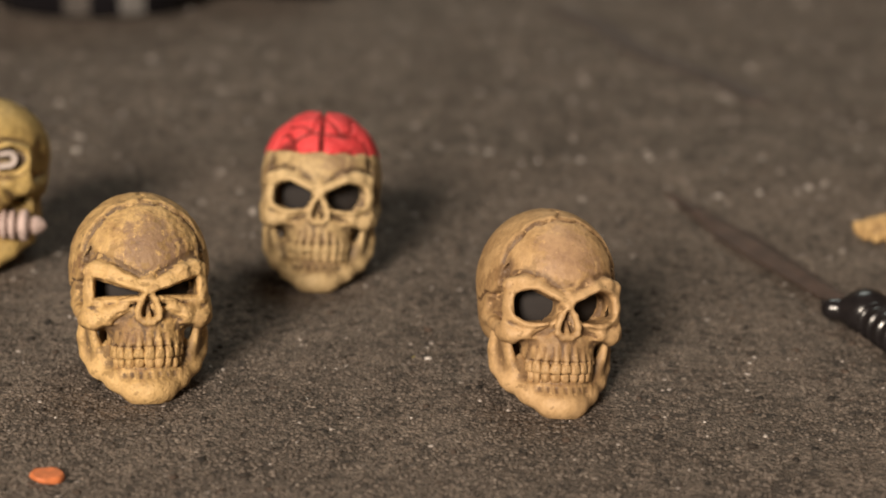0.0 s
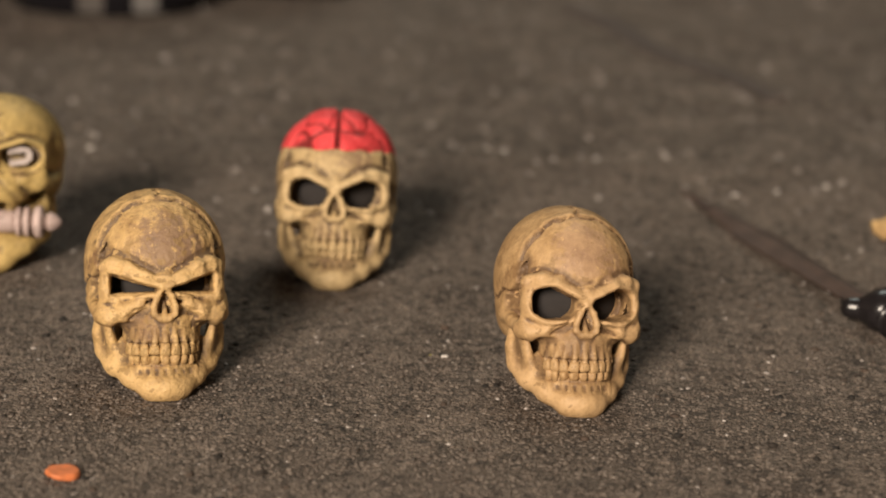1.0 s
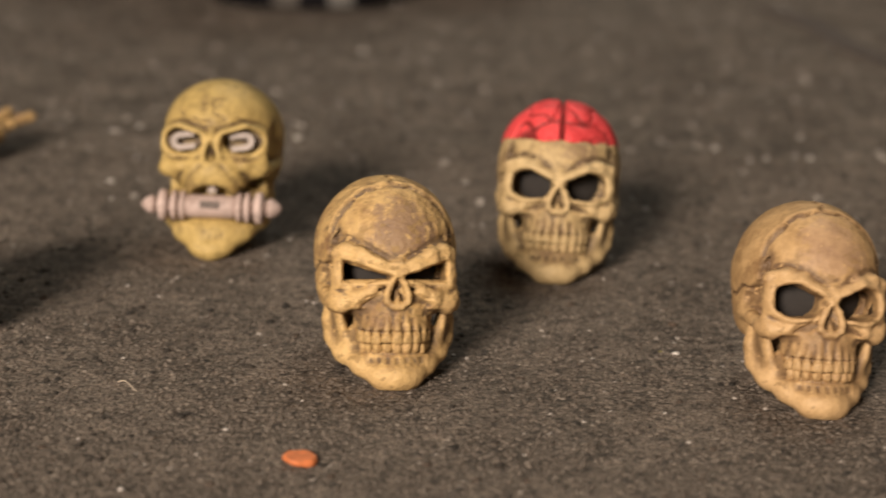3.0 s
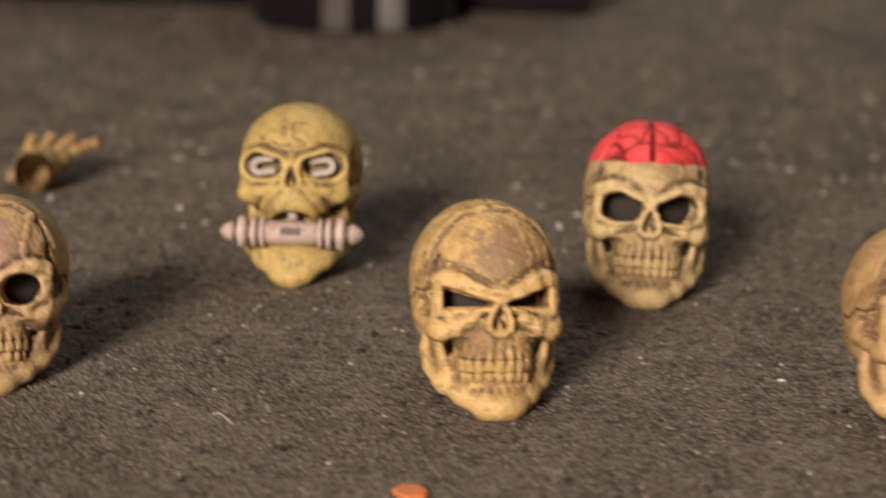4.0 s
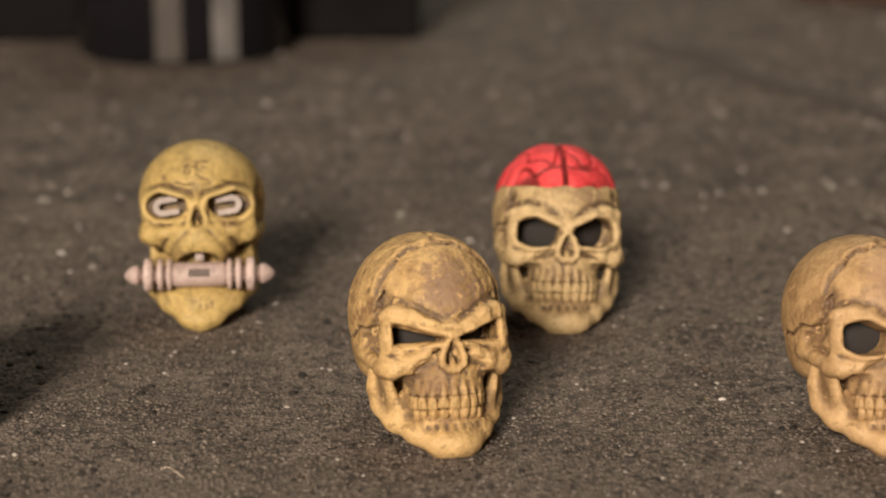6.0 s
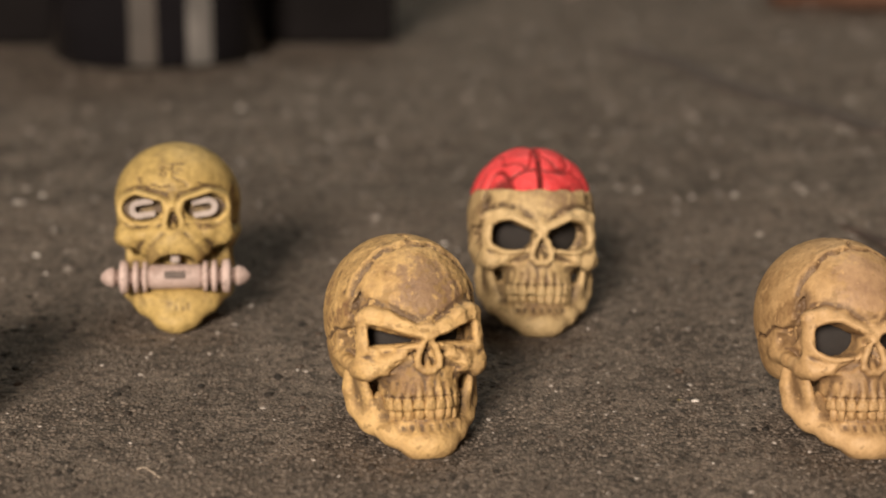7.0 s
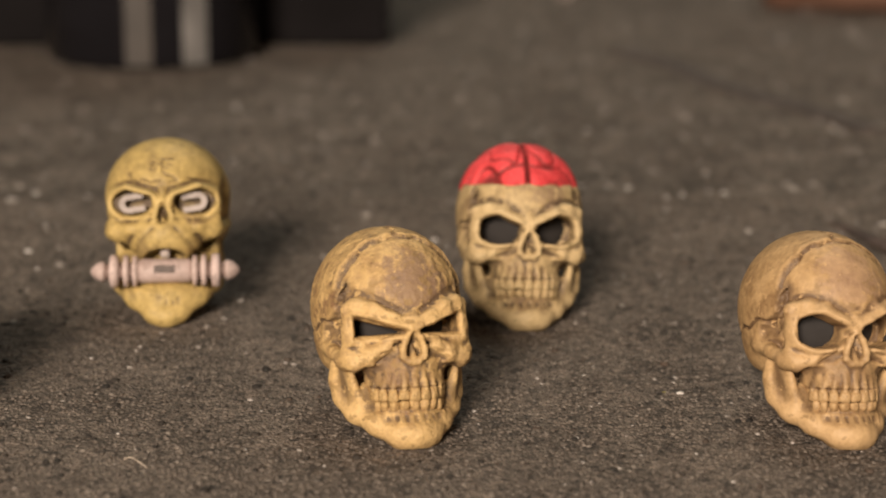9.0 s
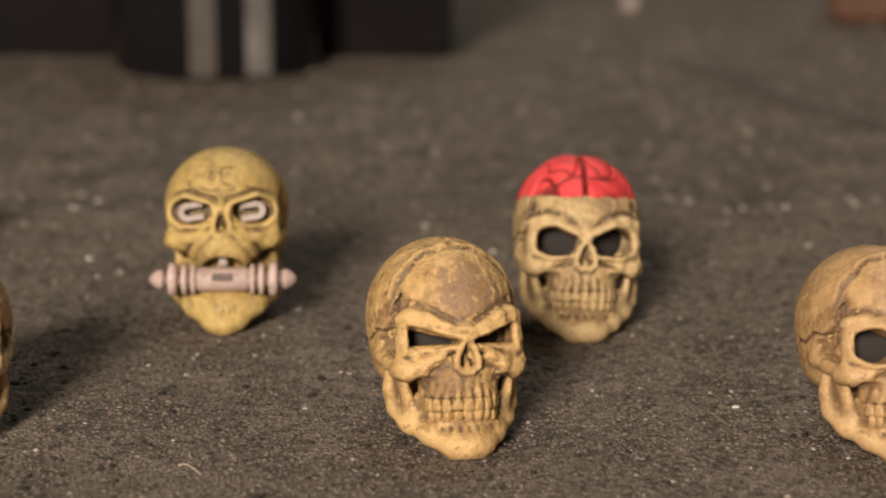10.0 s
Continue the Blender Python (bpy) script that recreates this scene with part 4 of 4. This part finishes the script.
def chip():
    bm = bmesh.new()
    bmesh.ops.create_icosphere(bm, subdivisions=3, radius=1)
    for v in bm.verts:
        n = noise.noise(v.co * 1.3) * 0.28
        v.co = Vector((v.co.x * (1.6 + n), v.co.y * (1.3 + n), max(-0.3, min(0.3, v.co.z * 0.8)) + 0.16 * noise.noise(v.co * 2.1)))
    bmesh.ops.scale(bm, vec=(0.001, 0.001, 0.001), verts=bm.verts)
    ob = tagged(new("plastic_chip", mesh_of("plastic_chip", bm, ORANGE)), "small flat orange plastic chip on the mat", "chip")
    ob.matrix_basis = pose(-0.0199, -0.0410, 0.0005, 4, 6, 22)


chip()


def fibre(points, r, label):
    cu = bpy.data.curves.new("fibre", "CURVE")
    cu.dimensions, cu.bevel_depth, cu.bevel_resolution = "3D", r, 2
    sp = cu.splines.new("NURBS")
    sp.points.add(len(points) - 1)
    for p, c in zip(sp.points, points):
        p.co = (*c, 1)
    sp.use_endpoint_u, sp.order_u = True, 3
    cu.materials.append(FIBRE)
    return tagged(new("fibre", cu), label, "fibre")


fibre([(-0.0408, -0.0236, 0.0003), (-0.0402, -0.0238, 0.0007), (-0.0394, -0.0248, 0.0006), (-0.0385, -0.0258, 0.0003)], 0.00006, "short pale curled fibre lying on the mat")


def grains(name, count, xs, ys, sizes, mat, label, seed, spots=None, power=1.0):
    """Loose angular grains lying on the mat, joined."""
    rng = np.random.default_rng(seed)
    px = rng.uniform(*xs, count)
    py = ys[0] + (ys[1] - ys[0]) * rng.uniform(0, 1, count) ** power
    size = rng.uniform(0, 1, count) ** 1.8 * (sizes[1] - sizes[0]) + sizes[0]
    if spots:
        px, py, size = (np.array([q[k] for q in spots]) for k in range(3))
        count = len(spots)
    g = (1 + 5 ** 0.5) / 2
    base = np.array([(-1, g, 0), (1, g, 0), (-1, -g, 0), (1, -g, 0), (0, -1, g), (0, 1, g), (0, -1, -g), (0, 1, -g), (g, 0, -1), (g, 0, 1), (-g, 0, -1), (-g, 0, 1)]) / math.hypot(1, g)
    tri = np.array([(0, 11, 5), (0, 5, 1), (0, 1, 7), (0, 7, 10), (0, 10, 11), (1, 5, 9), (5, 11, 4), (11, 10, 2), (10, 7, 6), (7, 1, 8), (3, 9, 4), (3, 4, 2), (3, 2, 6), (3, 6, 8), (3, 8, 9), (4, 9, 5), (2, 4, 11), (6, 2, 10), (8, 6, 7), (9, 8, 1)])
    v = base[None] * rng.uniform(0.7, 1.2, (count, 12, 1)) * rng.uniform(0.7, 1.25, (count, 1, 3))
    a = rng.uniform(0, 6.28, count)
    ca, sa = np.cos(a)[:, None], np.sin(a)[:, None]
    v = np.stack([v[..., 0] * ca - v[..., 1] * sa, v[..., 0] * sa + v[..., 1] * ca, v[..., 2] * 0.55], -1) * size[:, None, None]
    v += np.stack([px, py, size * rng.uniform(-0.25, 0.3, count)], -1)[:, None, :]
    faces = (tri[None] + 12 * np.arange(count)[:, None, None]).reshape(-1, 3)
    me = bpy.data.meshes.new(name)
    me.from_pydata(v.reshape(-1, 3), [], faces.tolist())
    me.shade_smooth()
    me.materials.append(mat)
    return tagged(new(name, me), label, "grit", kind="stuff")


grains("grit", 95000, (-0.085, 0.085), (-0.060, 0.09), (0.00012, 0.00034), GRIT, "fine grey and dark grit grains covering the mat", 5, power=1.5)
grains("far_grit", 9000, (-0.25, 0.30), (0.10, 0.372), (0.0003, 0.0009), GRIT, "coarse grey grit grains on the far mat", 6)
grains("pale_grit", 1900, (-0.12, 0.13), (-0.06, 0.18), (0.00010, 0.00042), PALE_GRIT, "scattered pale glassy grit grains on the mat", 8)
grains("far_pale_grit", 2600, (-0.20, 0.24), (0.05, 0.372), (0.0002, 0.0008), PALE_GRIT, "scattered pale grit grains on the far mat", 12)
DARK_GRIT = grit_paint("dark_crumbs", [(0.0, (0.012, 0.009, 0.007)), (0.7, (0.035, 0.026, 0.020)), (1.0, (0.075, 0.050, 0.036))], 0.8)
grains("dark_grit", 5200, (-0.10, 0.11), (-0.06, 0.14), (0.00014, 0.00055), DARK_GRIT, "scattered dark brown crumbs on the mat", 15)
for x, y, r in ((0, 0, 0.00028), (0.0049, -0.0269, 0.00042), (0.0147, -0.0309, 0.00032), (0.0408, 0.0363, 0.0004), (0.0598, -0.0036, 0.0003), (-0.0497, -0.0300, 0.0004), (-0.0549, -0.0188, 0.0004), (-0.0560, -0.0189, 0.0003), (-0.0534, -0.0190, 0.00025), (-0.0122, -0.0215, 0.00035)):
    grains("pebble", 1, (x, x), (y, y), (r, r), PALE_GRIT, "tiny pale glassy grain lying on the mat", int(x * 1e5) + 9000, [(x, y, r)])
grains("crumb", 1, (0, 0), (0, 0), (0, 0), CRUMB, "tiny yellow-green crumb lying on the mat", 77, [(0.0128, -0.0051, 0.00035)])


def far_streak():
    """A thin flat brown streak along the far mat, narrowing towards the front."""
    bm = bmesh.new()
    rows = []
    for k in range(21):
        t = k / 20
        x, y = 0.044 + 0.030 * t + 0.0015 * math.sin(9 * t), 0.245 - 0.105 * t
        w = 0.0032 * (1 - 0.3 * t)
        rows.append([bm.verts.new((x + a * w, y + a * w * 0.4, z)) for a, z in ((-1, 0.0002), (-1, 0.0008), (1, 0.0008), (1, 0.0002))])
    for a, c in zip(rows, rows[1:]):
        for k in range(4):
            bm.faces.new((a[k], a[(k + 1) % 4], c[(k + 1) % 4], c[k]))
    bm.faces.new(rows[0])
    bm.faces.new(rows[-1][::-1])
    bmesh.ops.recalc_face_normals(bm, faces=bm.faces)
    tagged(new("brown_streak", mesh_of("brown_streak", bm, STREAK_BROWN, False)), "thin dark brown streak along the far mat", "strip")


far_streak()
